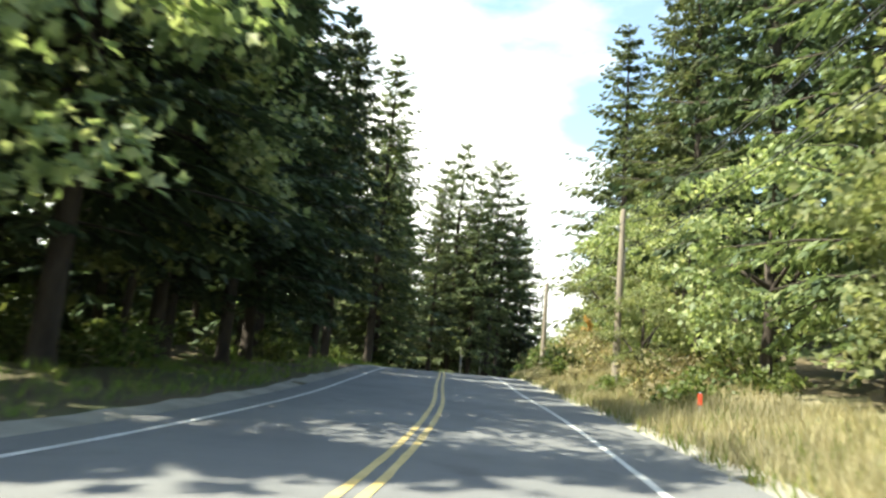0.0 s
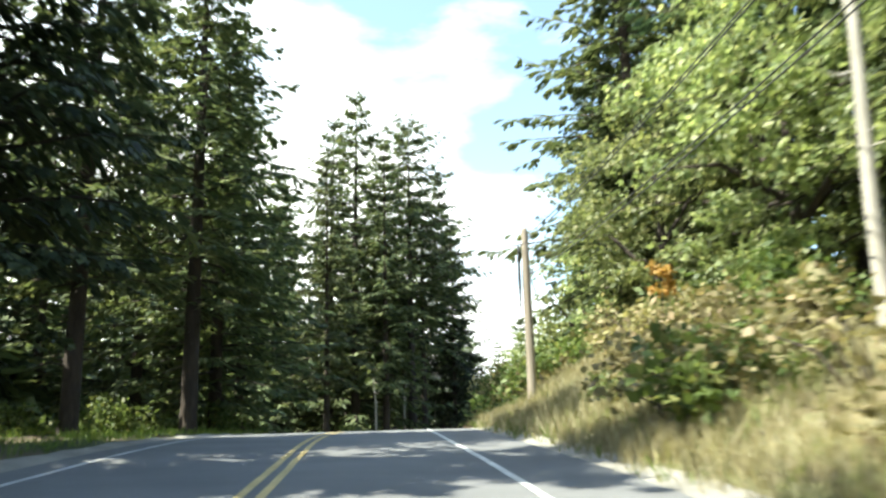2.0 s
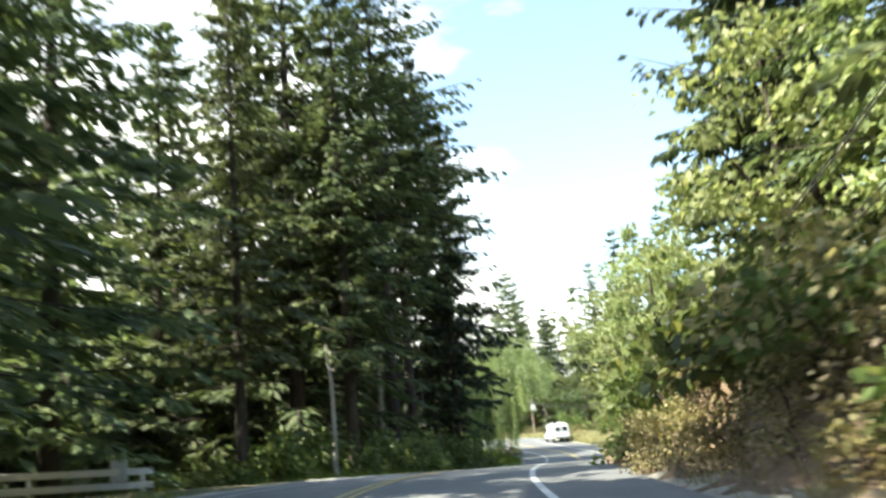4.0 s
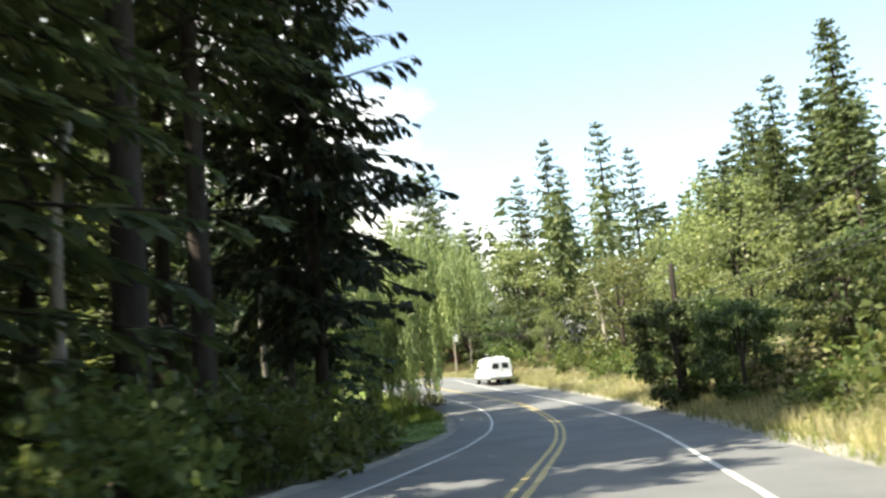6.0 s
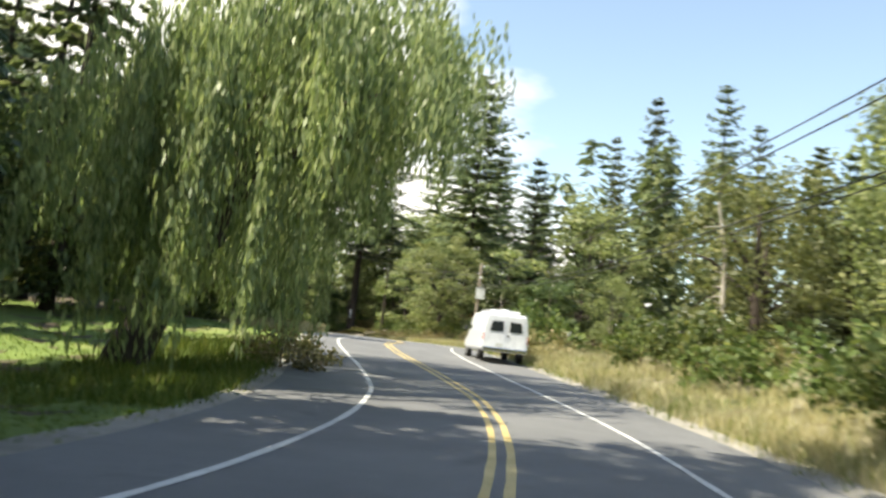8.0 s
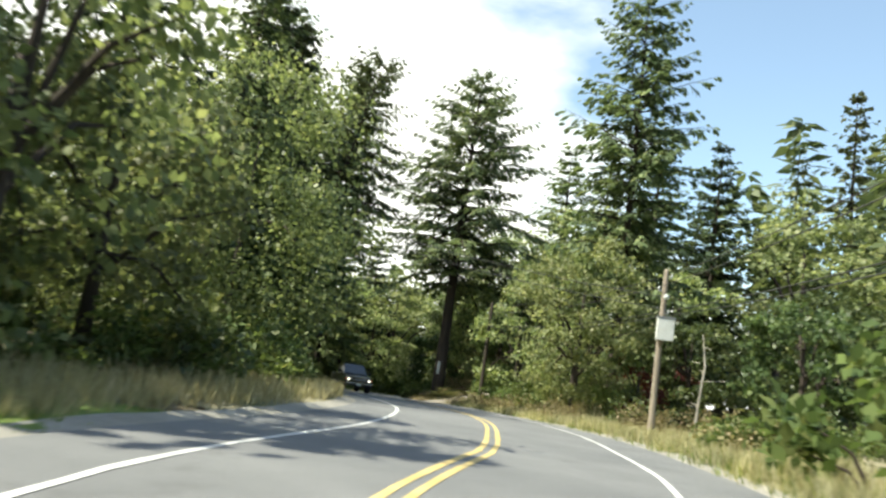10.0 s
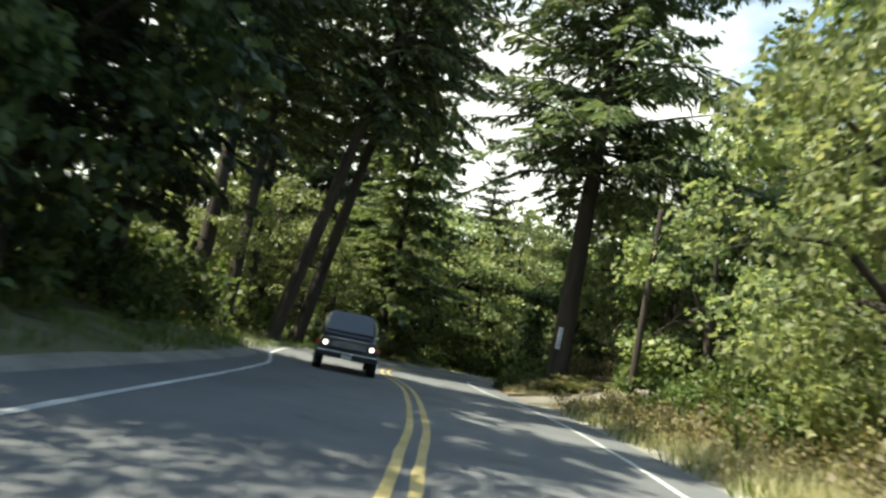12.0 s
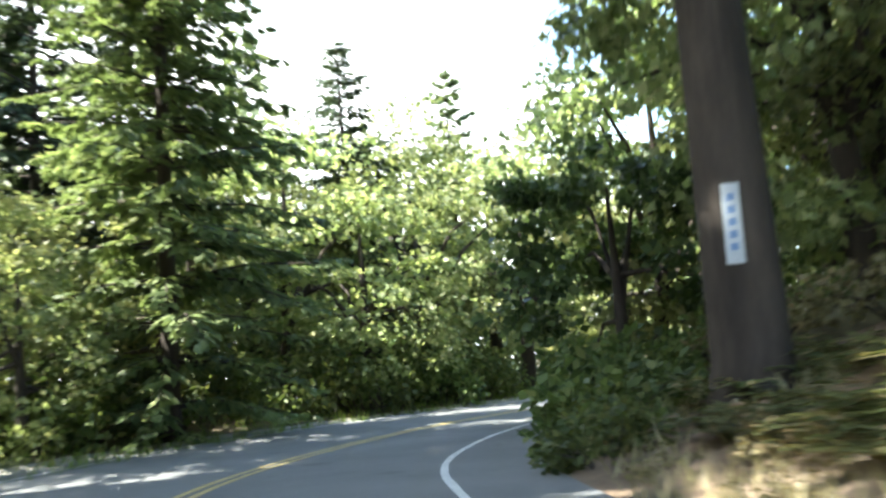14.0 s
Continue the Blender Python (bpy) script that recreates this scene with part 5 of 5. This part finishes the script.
def lathe(profile, sides, axis="z", at=(0, 0, 0)):
    """A turned body from (radius, height) pairs, closed at both ends."""
    bm = bmesh.new()
    rings = []
    for r, h in profile:
        ring = []
        for k in range(sides):
            a = 2 * math.pi * k / sides
            c = (r * math.cos(a), r * math.sin(a), h)
            if axis == "x":
                c = (h, c[0], c[1])
            elif axis == "y":
                c = (c[0], h, c[1])
            ring.append(bm.verts.new((c[0] + at[0], c[1] + at[1], c[2] + at[2])))
        rings.append(ring)
    for a, b in zip(rings, rings[1:]):
        for k in range(sides):
            bm.faces.new((a[k], a[(k + 1) % sides], b[(k + 1) % sides], b[k]))
    bm.faces.new(rings[0][::-1])
    bm.faces.new(rings[-1])
    bmesh.ops.recalc_face_normals(bm, faces=bm.faces)
    return bm


def section(y, w, z0, z1, top, r=0.12):
    """A rounded body section across the car at y: width w at the waist, width top at the roof."""
    pts = []
    hw, tw = w / 2, top / 2
    zm = z0 + (z1 - z0) * 0.5
    right = [(hw * 0.90, z0), (hw, z0 + r), (hw, zm), (tw + (hw - tw) * 0.25, z1 - r * 1.6), (tw - r * 0.25, z1 - r * 0.45), (tw - r * 1.4, z1)]
    pts = right + [(-x, z) for x, z in reversed(right)]
    return [(x, y, z) for x, z in pts]


def loft(sections):
    bm = bmesh.new()
    rings = [[bm.verts.new(c) for c in s] for s in sections]
    n = len(rings[0])
    for a, b in zip(rings, rings[1:]):
        for k in range(n):
            bm.faces.new((a[k], a[(k + 1) % n], b[(k + 1) % n], b[k]))
    bm.faces.new(rings[0][::-1])
    bm.faces.new(rings[-1])
    bmesh.ops.recalc_face_normals(bm, faces=bm.faces)
    bmesh.ops.bevel(bm, geom=[e for e in bm.edges if e.calc_face_angle(0) > 0.7], offset=0.03, segments=2, affect="EDGES")
    return bm


def panel(corners, thick):
    """A thin plate through four corners."""
    bm = bmesh.new()
    q = [Vector(c) for c in corners]
    n = (q[1] - q[0]).cross(q[2] - q[0]).normalized() * thick
    a = [bm.verts.new(c) for c in q]
    b = [bm.verts.new(c + n) for c in q]
    bm.faces.new(a[::-1])
    bm.faces.new(b)
    for k in range(4):
        bm.faces.new((a[k], a[(k + 1) % 4], b[(k + 1) % 4], b[k]))
    bmesh.ops.recalc_face_normals(bm, faces=bm.faces)
    return bm


def wheel(parent, x, y, r=0.36, w=0.23):
    hub = new("wheel")
    hub.parent = parent
    hub.location = (x, y, r)
    sg = 1 if x > 0 else -1
    part("tyre", lathe([(r * 0.62, -w / 2), (r * 0.94, -w / 2), (r, -w * 0.32), (r, w * 0.32), (r * 0.94, w / 2), (r * 0.62, w / 2)], 22, "x"), M_RUBBER, hub, smooth=True)
    part("rim", lathe([(r * 0.62, -0.02), (r * 0.6, 0.03), (r * 0.3, 0.05), (r * 0.12, 0.08)] if sg > 0 else [(r * 0.12, -0.08), (r * 0.3, -0.05), (r * 0.6, -0.03), (r * 0.62, 0.02)], 18, "x", (sg * w * 0.36, 0, 0)), M_RIM, hub, smooth=True)


def van(x, y, z, rz):
    """A full-size cargo van; its front points along +y before turning."""
    root = tagged(new("van"), "white cargo van with a roof vent at the road edge", "van")
    W = 2.0
    part("body", loft([section(-2.62, 1.92, 0.52, 1.98, 1.66, 0.08), section(-2.5, W, 0.42, 2.05, 1.74, 0.10), section(-1.0, W, 0.40, 2.10, 1.76, 0.10), section(0.9, W, 0.40, 2.10, 1.76, 0.10), section(1.35, W, 0.40, 2.00, 1.66, 0.10),
                       section(1.95, W, 0.40, 1.34, 1.66), section(2.55, 1.94, 0.44, 1.20, 1.60), section(2.75, 1.80, 0.52, 1.02, 1.50)]), M_VAN, root, smooth=False)
    for sx in (-1, 1):
        d = part("rear_door", panel([(sx * 0.03, -2.635, 0.62), (sx * 0.88, -2.625, 0.62), (sx * 0.74, -2.625, 1.86), (sx * 0.03, -2.635, 1.88)], -0.012 * -sx), M_VAN, root)
        part("window", panel([(sx * 0.14, -2.655, 1.28), (sx * 0.70, -2.648, 1.28), (sx * 0.62, -2.648, 1.70), (sx * 0.14, -2.655, 1.72)], -0.01 * -sx), M_GLASS_DARK, d, "dark rear window")
        part("hinge", box(0.05, 0.03, 0.10, (sx * 0.86, -2.645, 0.95), 0.008), M_VAN, d)
        part("tail_light", box(0.11, 0.05, 0.30, (sx * 0.93, -2.58, 1.02), 0.015), M_REDLENS, root, "red tail light")
        wheel(root, sx * 0.86, -1.65)
        wheel(root, sx * 0.86, 1.75)
        part("side_window", panel([(sx * 1.012, 0.55, 1.32), (sx * 1.012, 1.30, 1.32), (sx * 0.885, 1.12, 1.80), (sx * 0.885, 0.60, 1.82)], 0.008 * -sx), M_GLASS_DARK, root, "dark cab window")
        part("mirror", box(0.14, 0.10, 0.24, (sx * 1.14, 1.35, 1.38), 0.03), M_BLACK, root, "black door mirror")
        part("roof_rail", box(0.05, 2.6, 0.05, (sx * 0.62, -0.7, 2.16), 0.012), M_VAN, root)
    part("windscreen", panel([(-0.78, 1.98, 1.36), (0.78, 1.98, 1.36), (0.70, 1.42, 1.94), (-0.70, 1.42, 1.94)], 0.012), M_GLASS_DARK, root, "dark windscreen")
    part("bumper", box(1.88, 0.20, 0.18, (0, -2.70, 0.50), 0.03), M_CHROME, root, "metal step bumper")
    part("front_bumper", box(1.84, 0.18, 0.20, (0, 2.80, 0.52), 0.03), M_CHROME, root)
    part("number_plate", box(0.31, 0.015, 0.16, (-0.30, -2.81, 0.70), 0.004), M_BOX, root, "plate with plain bars")
    part("door_handle", box(0.10, 0.035, 0.06, (0.10, -2.66, 1.12), 0.01), M_BLACK, root)
    part("roof_vent", lathe([(0.24, 2.08), (0.26, 2.16), (0.20, 2.24), (0.08, 2.27)], 14, at=(0.05, -1.6, 0)), M_VAN, root, smooth=True)
    for yy in (-1.8, -0.7, 0.3):
        part("roof_bar", box(1.24, 0.05, 0.04, (0, yy, 2.20), 0.01), M_VAN, root)
    root.matrix_basis = pose(x, y, z, 0, 0, rz)


def pickup(x, y, z, rz):
    """A dark pickup truck; its front points along +y before turning."""
    root = tagged(new("pickup_truck"), "dark blue pickup truck with its headlights on", "truck")
    W = 1.92
    part("body", loft([section(-2.6, 1.84, 0.58, 1.14, 1.74, 0.08), section(-2.45, W, 0.5, 1.20, 1.80, 0.08), section(-0.75, W, 0.46, 1.20, 1.80, 0.08), section(1.1, W, 0.46, 1.22, 1.76, 0.08), section(2.2, 1.90, 0.46, 1.16, 1.66, 0.08), section(2.55, 1.80, 0.52, 1.04, 1.60, 0.08)]), M_TRUCK, root)
    part("cab", loft([section(-0.80, 1.74, 1.15, 1.76, 1.42, 0.08), section(-0.55, 1.78, 1.15, 1.86, 1.44, 0.08), section(0.35, 1.78, 1.15, 1.86, 1.44, 0.08), section(1.15, 1.74, 1.12, 1.26, 1.56, 0.05)]), M_TRUCK, root)
    part("windscreen", panel([(-0.74, 1.165, 1.26), (0.74, 1.165, 1.26), (0.65, 0.44, 1.81), (-0.65, 0.44, 1.81)], 0.02), M_GLASS_DARK, root, "dark windscreen")
    for sx in (-1, 1):
        part("headlight", lathe([(0.075, 2.50), (0.075, 2.575), (0.055, 2.595), (0.015, 2.602)], 16, "y", (sx * 0.70, 0, 0.86)), M_LAMP, root, "lit round headlight", smooth=True)
        part("side_window", panel([(sx * 0.905, -0.50, 1.26), (sx * 0.905, 0.62, 1.26), (sx * 0.76, 0.30, 1.76), (sx * 0.76, -0.45, 1.76)], 0.008 * -sx), M_GLASS_DARK, root)
        part("mirror", box(0.20, 0.10, 0.17, (sx * 1.06, 0.75, 1.30), 0.03), M_BLACK, root)
        part("indicator", box(0.10, 0.05, 0.12, (sx * 0.90, 2.50, 0.86), 0.012), M_ORANGE, root)
        wheel(root, sx * 0.84, -1.65, 0.39, 0.25)
        wheel(root, sx * 0.84, 1.65, 0.39, 0.25)
        part("door_seam", box(0.012, 1.0, 0.02, (sx * 0.965, 0.1, 0.98), 0.003), M_BLACK, root)
    part("grille", box(1.10, 0.05, 0.22, (0, 2.575, 0.86), 0.02), M_BLACK, root, "black grille")
    for zz in (0.80, 0.86, 0.92):
        part("grille_bar", box(1.06, 0.03, 0.018, (0, 2.605, zz), 0.004), M_CHROME, root)
    part("hood_trim", box(1.2, 0.04, 0.03, (0, 2.53, 1.04), 0.008), M_CHROME, root, "chrome trim strip")
    part("bumper", box(1.84, 0.18, 0.20, (0, 2.62, 0.56), 0.04), M_BLACK, root, "dark front bumper")
    part("bumper_trim", box(1.80, 0.03, 0.05, (0, 2.715, 0.63), 0.01), M_CHROME, root, "chrome bumper strip")
    part("number_plate", box(0.31, 0.015, 0.12, (0, 2.72, 0.53), 0.004), M_BOX, root, "plate with plain bars")
    part("tailgate", box(1.5, 0.04, 0.5, (0, -2.6, 0.90), 0.015), M_TRUCK, root)
    root.matrix_basis = pose(x, y, z, 0, 0, rz)


def heading(s):
    a, b = road_at(s - 0.5, 0), road_at(s + 0.5, 0)
    return math.degrees(math.atan2(-(b[0] - a[0]), b[1] - a[1])), math.degrees(math.atan2(b[2] - a[2], 1.0))


vx, vy, _z = road_at(175.5, 4.0)
van(vx, vy, _z, heading(175.5)[0])
px, py, pz = road_at(233.6, -1.75)
pickup(px, py, pz, heading(233.6)[0] + 180)


# ---- poles and wires ----
def utility_pole(x, y, top, lean=(0, 0), label="tall weathered wooden utility pole on the verge", r=0.15, arm=False, case=False, wood=None):
    z0 = gz(x, y)
    H = top - z0
    root = tagged(new("utility_pole"), label, "utility pole", "utility poles")
    part("shaft", lathe([(r * 1.2, -0.5), (r * 1.15, 0.3), (r, H * 0.5), (r * 0.8, H - 0.1), (r * 0.62, H)], 12), wood or M_POLE, root, smooth=True)
    for k, (dx, dz) in enumerate(((0.16, 0.35), (-0.16, 0.95), (0.16, 1.9))):
        part("bracket", box(0.22, 0.06, 0.06, (dx * 0.9, 0, H - dz), 0.01), M_STEEL, root)
        part("insulator", lathe([(0.035, 0), (0.07, 0.02), (0.045, 0.06), (0.07, 0.09), (0.03, 0.15)], 10, at=(dx * 1.5, 0, H - dz + 0.03)), M_BOX, root, "pale glazed insulator", smooth=True)
    part("ground_wire", box(0.02, 0.02, H * 0.7, (-r * 0.98, 0, H * 0.4), 0.004), M_WIRE, root)
    if arm:
        part("cable_drop", lathe([(0.035, H - 3.4), (0.06, H - 2.4), (0.06, H - 1.2), (0.03, H - 0.7)], 8, at=(-0.3, -0.05, 0)), M_BLACK, root, "black hanging cable loops")
    if case:
        c = part("cabinet", box(0.72, 0.28, 0.95, (0.12, -0.30, 8.7 - z0), 0.03), M_BOX, root, "pale grey metal cabinet")
        part("cabinet_lid", box(0.78, 0.34, 0.05, (0.12, -0.30, 9.2 - z0), 0.01), M_STEEL, c)
        part("lamp_arm", box(0.06, 0.5, 0.06, (0.0, -0.25, 10.1 - z0), 0.012), M_STEEL, root)
        part("lamp_head", lathe([(0.10, 0), (0.13, 0.08), (0.06, 0.2)], 12, at=(0.0, -0.5, 9.95 - z0)), M_BOX, root, "small pale lamp head", smooth=True)
    root.matrix_basis = pose(x, y, z0, lean[0], lean[1], 0)
    return (x, y, top)


POLES = [utility_pole(7.4, 2.0, 9.8), utility_pole(5.1, 37.7, 11.3), utility_pole(3.5, 69.6, 13.1, arm=True, r=0.17, label="tall weathered wooden pole with hanging cable loops"),
         utility_pole(19.8, 140.2, 9.7, wood=M_BARK, label="dark wooden utility pole grown over with leaves"), utility_pole(21.3, 206.2, 11.3, case=True, r=0.13, label="weathered wooden pole carrying a pale metal cabinet"),
         utility_pole(13.9, 236.5, 12.0, r=0.13, wood=M_BARK, label="dark mossy utility pole among the roadside maples")]


def wire(a, b, sag, drop, side):
    t = np.linspace(0, 1, 15)
    p = np.outer(1 - t, a) + np.outer(t, b)
    p[:, 0] += side
    p[:, 2] -= drop + sag * 4 * t * (1 - t)
    v, f = tube(p, [0.016] * 15, 5)
    tagged(new("power_line", mesh_of("power_line", np.array(v), np.array(f), M_WIRE)), "black overhead cable hanging between two poles", "cable", "overhead cables")


for a, b in zip(POLES, POLES[1:]):
    d = math.hypot(a[0] - b[0], a[1] - b[1])
    for drop, side in ((0.2, 0.24), (0.8, -0.24), (1.75, 0.24), (2.0, 0.1)):
        wire(a, b, 0.012 * d, drop, side)

# service lines that cross the road from the cabinet pole to a fir
for drop in (0.0, 0.5):
    wire((21.3, 206.2, 10.1), (-0.4, 212.0, 14.2), 0.7, drop, 0.0)

# ---- snags: bare pale trunks ----
M_SNAG = grainy("bare_dead_wood", (0.30, 0.27, 0.23), (0.52, 0.49, 0.44), 0.9, 10.0, 0.9, relief=0.6, stretch=(1, 1, 0.2))


def snag(x, y, H, r, seed, label):
    rg = np.random.RandomState(seed)
    tubes = [tube([(0, 0, -0.3), (0.05, 0, H * 0.3), (0.12 * rg.randn(), 0.1 * rg.randn(), H * 0.7), (0.2 * rg.randn(), 0.1, H)], [r * 1.2, r, r * 0.8, r * 0.35], 9)]
    for k in range(7):
        h, a = H * rg.uniform(0.3, 0.95), rg.uniform(0, 6.28)
        L = rg.uniform(0.3, 1.2)
        tubes.append(tube([(0, 0, h), (math.cos(a) * L, math.sin(a) * L, h + rg.uniform(-0.2, 0.3))], [r * 0.3, 0.01], 4))
    v, f = join_tubes(tubes)
    root = tagged(new("dead_tree"), label, "tree", "bare dead trunks")
    part_mesh("trunk", mesh_of("snag", v, f, M_SNAG, True), root)
    root.location = (x, y, gz(x, y))


snag(6.6, 49.0, 8.6, 0.13, 1, "bare pale dead trunk among the maples")
snag(26.2, 167.2, 6.8, 0.10, 2, "bare pale dead trunk among the alders")
snag(23.4, 207.5, 4.6, 0.055, 3, "bare pale dead trunk beside the pole")
snag(-5.0, 113.5, 7.0, 0.12, 4, "bare pale dead trunk below the firs")
snag(-2.6, 121.0, 9.0, 0.15, 5, "bare pale dead trunk below the firs")
snag(0.8, 139.0, 8.0, 0.13, 6, "bare pale dead trunk below the firs")


# ---- roadside small things ----
def rail_fence():
    root = tagged(new("rail_fence"), "white two-rail wooden barrier at the side road", "fence")
    a, b = Vector((-21.5, 96.5, 0)), Vector((-11.7, 103.4, 0))
    d = b - a
    n = 4
    for k in range(n):
        p = a + d * (k / (n - 1))
        z = gz(p.x, p.y)
        part("post", box(0.16, 0.16, 1.25, (p.x, p.y, z + 0.45), 0.02), M_WHITE_WOOD, root)
    za, zb = gz(a.x, a.y), gz(b.x, b.y)
    ang = math.atan2(d.y, d.x)
    for h in (0.45, 0.95):
        bm = box(d.length + 0.8, 0.06, 0.24, (0, 0, 0), 0.012)
        mid = (a + b) / 2
        bmesh.ops.transform(bm, matrix=Matrix.Translation((mid.x + 0.06 * math.sin(ang), mid.y - 0.12 * math.cos(ang), (za + zb) / 2 + h)) @ Matrix.Rotation(ang, 4, "Z") @ Matrix.Rotation(-math.atan2(zb - za, d.length), 4, "Y"), verts=bm.verts)
        part("rail", bm, M_WHITE_WOOD, root)
    part("marker_board", box(0.62, 0.05, 0.85, (b.x - 0.7, b.y - 0.62, zb + 1.05), 0.08, 4), M_BOX, root, "pale rounded marker board")


rail_fence()


def marker_post(x, y):
    z = gz(x, y)
    root = tagged(new("marker_post"), "short roadside post with a red-orange reflector plate", "marker post")
    part("post", box(0.06, 0.05, 0.95, (0, 0, 0.36), 0.01), M_STEEL, root)
    part("reflector", box(0.13, 0.03, 0.32, (0, -0.04, 0.62), 0.012), M_ORANGE, root, "red-orange reflector plate")
    part("bolt", lathe([(0.012, -0.07), (0.012, -0.05)], 8, "y", (0, 0, 0.7)), M_STEEL, root)
    root.location = (x, y, z)


marker_post(5.7, 24.6)


def tree_sign():
    """A narrow enamel sign nailed to the old fir's trunk, facing the road; its writing is plain bars."""
    root = tagged(new("sign"), "narrow white and blue sign nailed to the trunk", "sign")
    part("board", box(0.24, 0.03, 1.10, (0, 0, 0), 0.008), M_SIGNWHITE, root)
    for k in range(5):
        part("character_bar", box(0.10, 0.008, 0.10, (0, -0.019, 0.36 - 0.17 * k), 0.003), M_SIGNBLUE, root)
    for zz in (-0.51, 0.51):
        part("nail", lathe([(0.012, -0.022), (0.012, -0.012)], 8, "y", (0, 0, zz)), M_STEEL, root)
    to = Vector((6.9 - 10.0, 234.1 - 246.3, 0)).normalized()
    ang = math.degrees(math.atan2(to.x, -to.y))
    root.matrix_basis = pose(10.0 + to.x * 0.53 - 0.02, 246.3 + to.y * 0.53, 6.55, 0, 1.5, ang)


tree_sign()


def litter(x, y):
    bm = bmesh.new()
    bmesh.ops.create_icosphere(bm, subdivisions=2, radius=0.22)
    rr = random.Random(5)
    for v in bm.verts:
        v.co *= rr.uniform(0.7, 1.15)
        v.co.z *= 0.45
    me = bpy.data.meshes.new("litter")
    bm.to_mesh(me)
    bm.free()
    me.materials.append(M_LITTER)
    ob = tagged(new("paper_bag", me), "crumpled white paper bag lying on the shoulder", "litter")
    ob.location = (x, y, gz(x, y) + 0.13)


litter(13.4, 228.4)


# ---- houses behind the trees ----
def house(x, y, rz, w, d, h, label):
    root = tagged(new("house"), label, "house", "houses behind the trees")
    bm = box(w, d, h + 1.0, (0, 0, h / 2 - 0.5))
    part("wall", bm, M_SIDING, root)
    r = 0.42 * d
    for sg in (-1, 1):
        q = [(-w / 2 - 0.4, sg * (d / 2 + 0.5), h - 0.25), (w / 2 + 0.4, sg * (d / 2 + 0.5), h - 0.25), (w / 2 + 0.4, 0, h + r), (-w / 2 - 0.4, 0, h + r)]
        part("roof", panel(q, 0.14 * sg), M_ROOF, root, "grey shingle roof slope")
    for sg in (-1, 1):
        bm = bmesh.new()
        a = [bm.verts.new(c) for c in ((sg * w / 2, -d / 2, h - 0.05), (sg * w / 2, d / 2, h - 0.05), (sg * w / 2, 0, h + r - 0.1))]
        b = [bm.verts.new((c.co.x - sg * 0.1, c.co.y, c.co.z)) for c in a]
        bm.faces.new(a), bm.faces.new(b[::-1])
        for k in range(3):
            bm.faces.new((a[k], b[k], b[(k + 1) % 3], a[(k + 1) % 3]))
        bmesh.ops.recalc_face_normals(bm, faces=bm.faces)
        part("gable", bm, M_SIDING, root)
    for k, xx in enumerate((-w * 0.3, 0.0, w * 0.3)):
        win = part("window", box(1.0, 0.08, 1.1, (xx, -d / 2 - 0.02, h * 0.55), 0.01), M_WHITE_WOOD, root, "white-framed window")
        part("pane", box(0.8, 0.03, 0.9, (xx, -d / 2 - 0.065, h * 0.55), 0.004), M_GLASS_DARK, win)
    root.matrix_basis = pose(x, y, gz(x, y), 0, 0, rz)


house(58.4, 270, 25, 9, 7, 3.4, "pale house with a grey roof among trees")
house(29.5, 253, -15, 8, 6.5, 3.2, "pale house with a grey roof behind red shrubs")
REDTREE = broad_meshes("red_plum", 6.5, 2.6, 71, 26, 90, 0.24, M_REDLEAF, low=0.1, flat=0.8)
plant("plum_tree", REDTREE, 24.8, 231.5, "small tree with dark red leaves by the house", "tree", "", 0)
plant("plum_tree", REDTREE, 28.2, 237.0, "small tree with dark red leaves by the house", "tree", "", 120, 0.8)
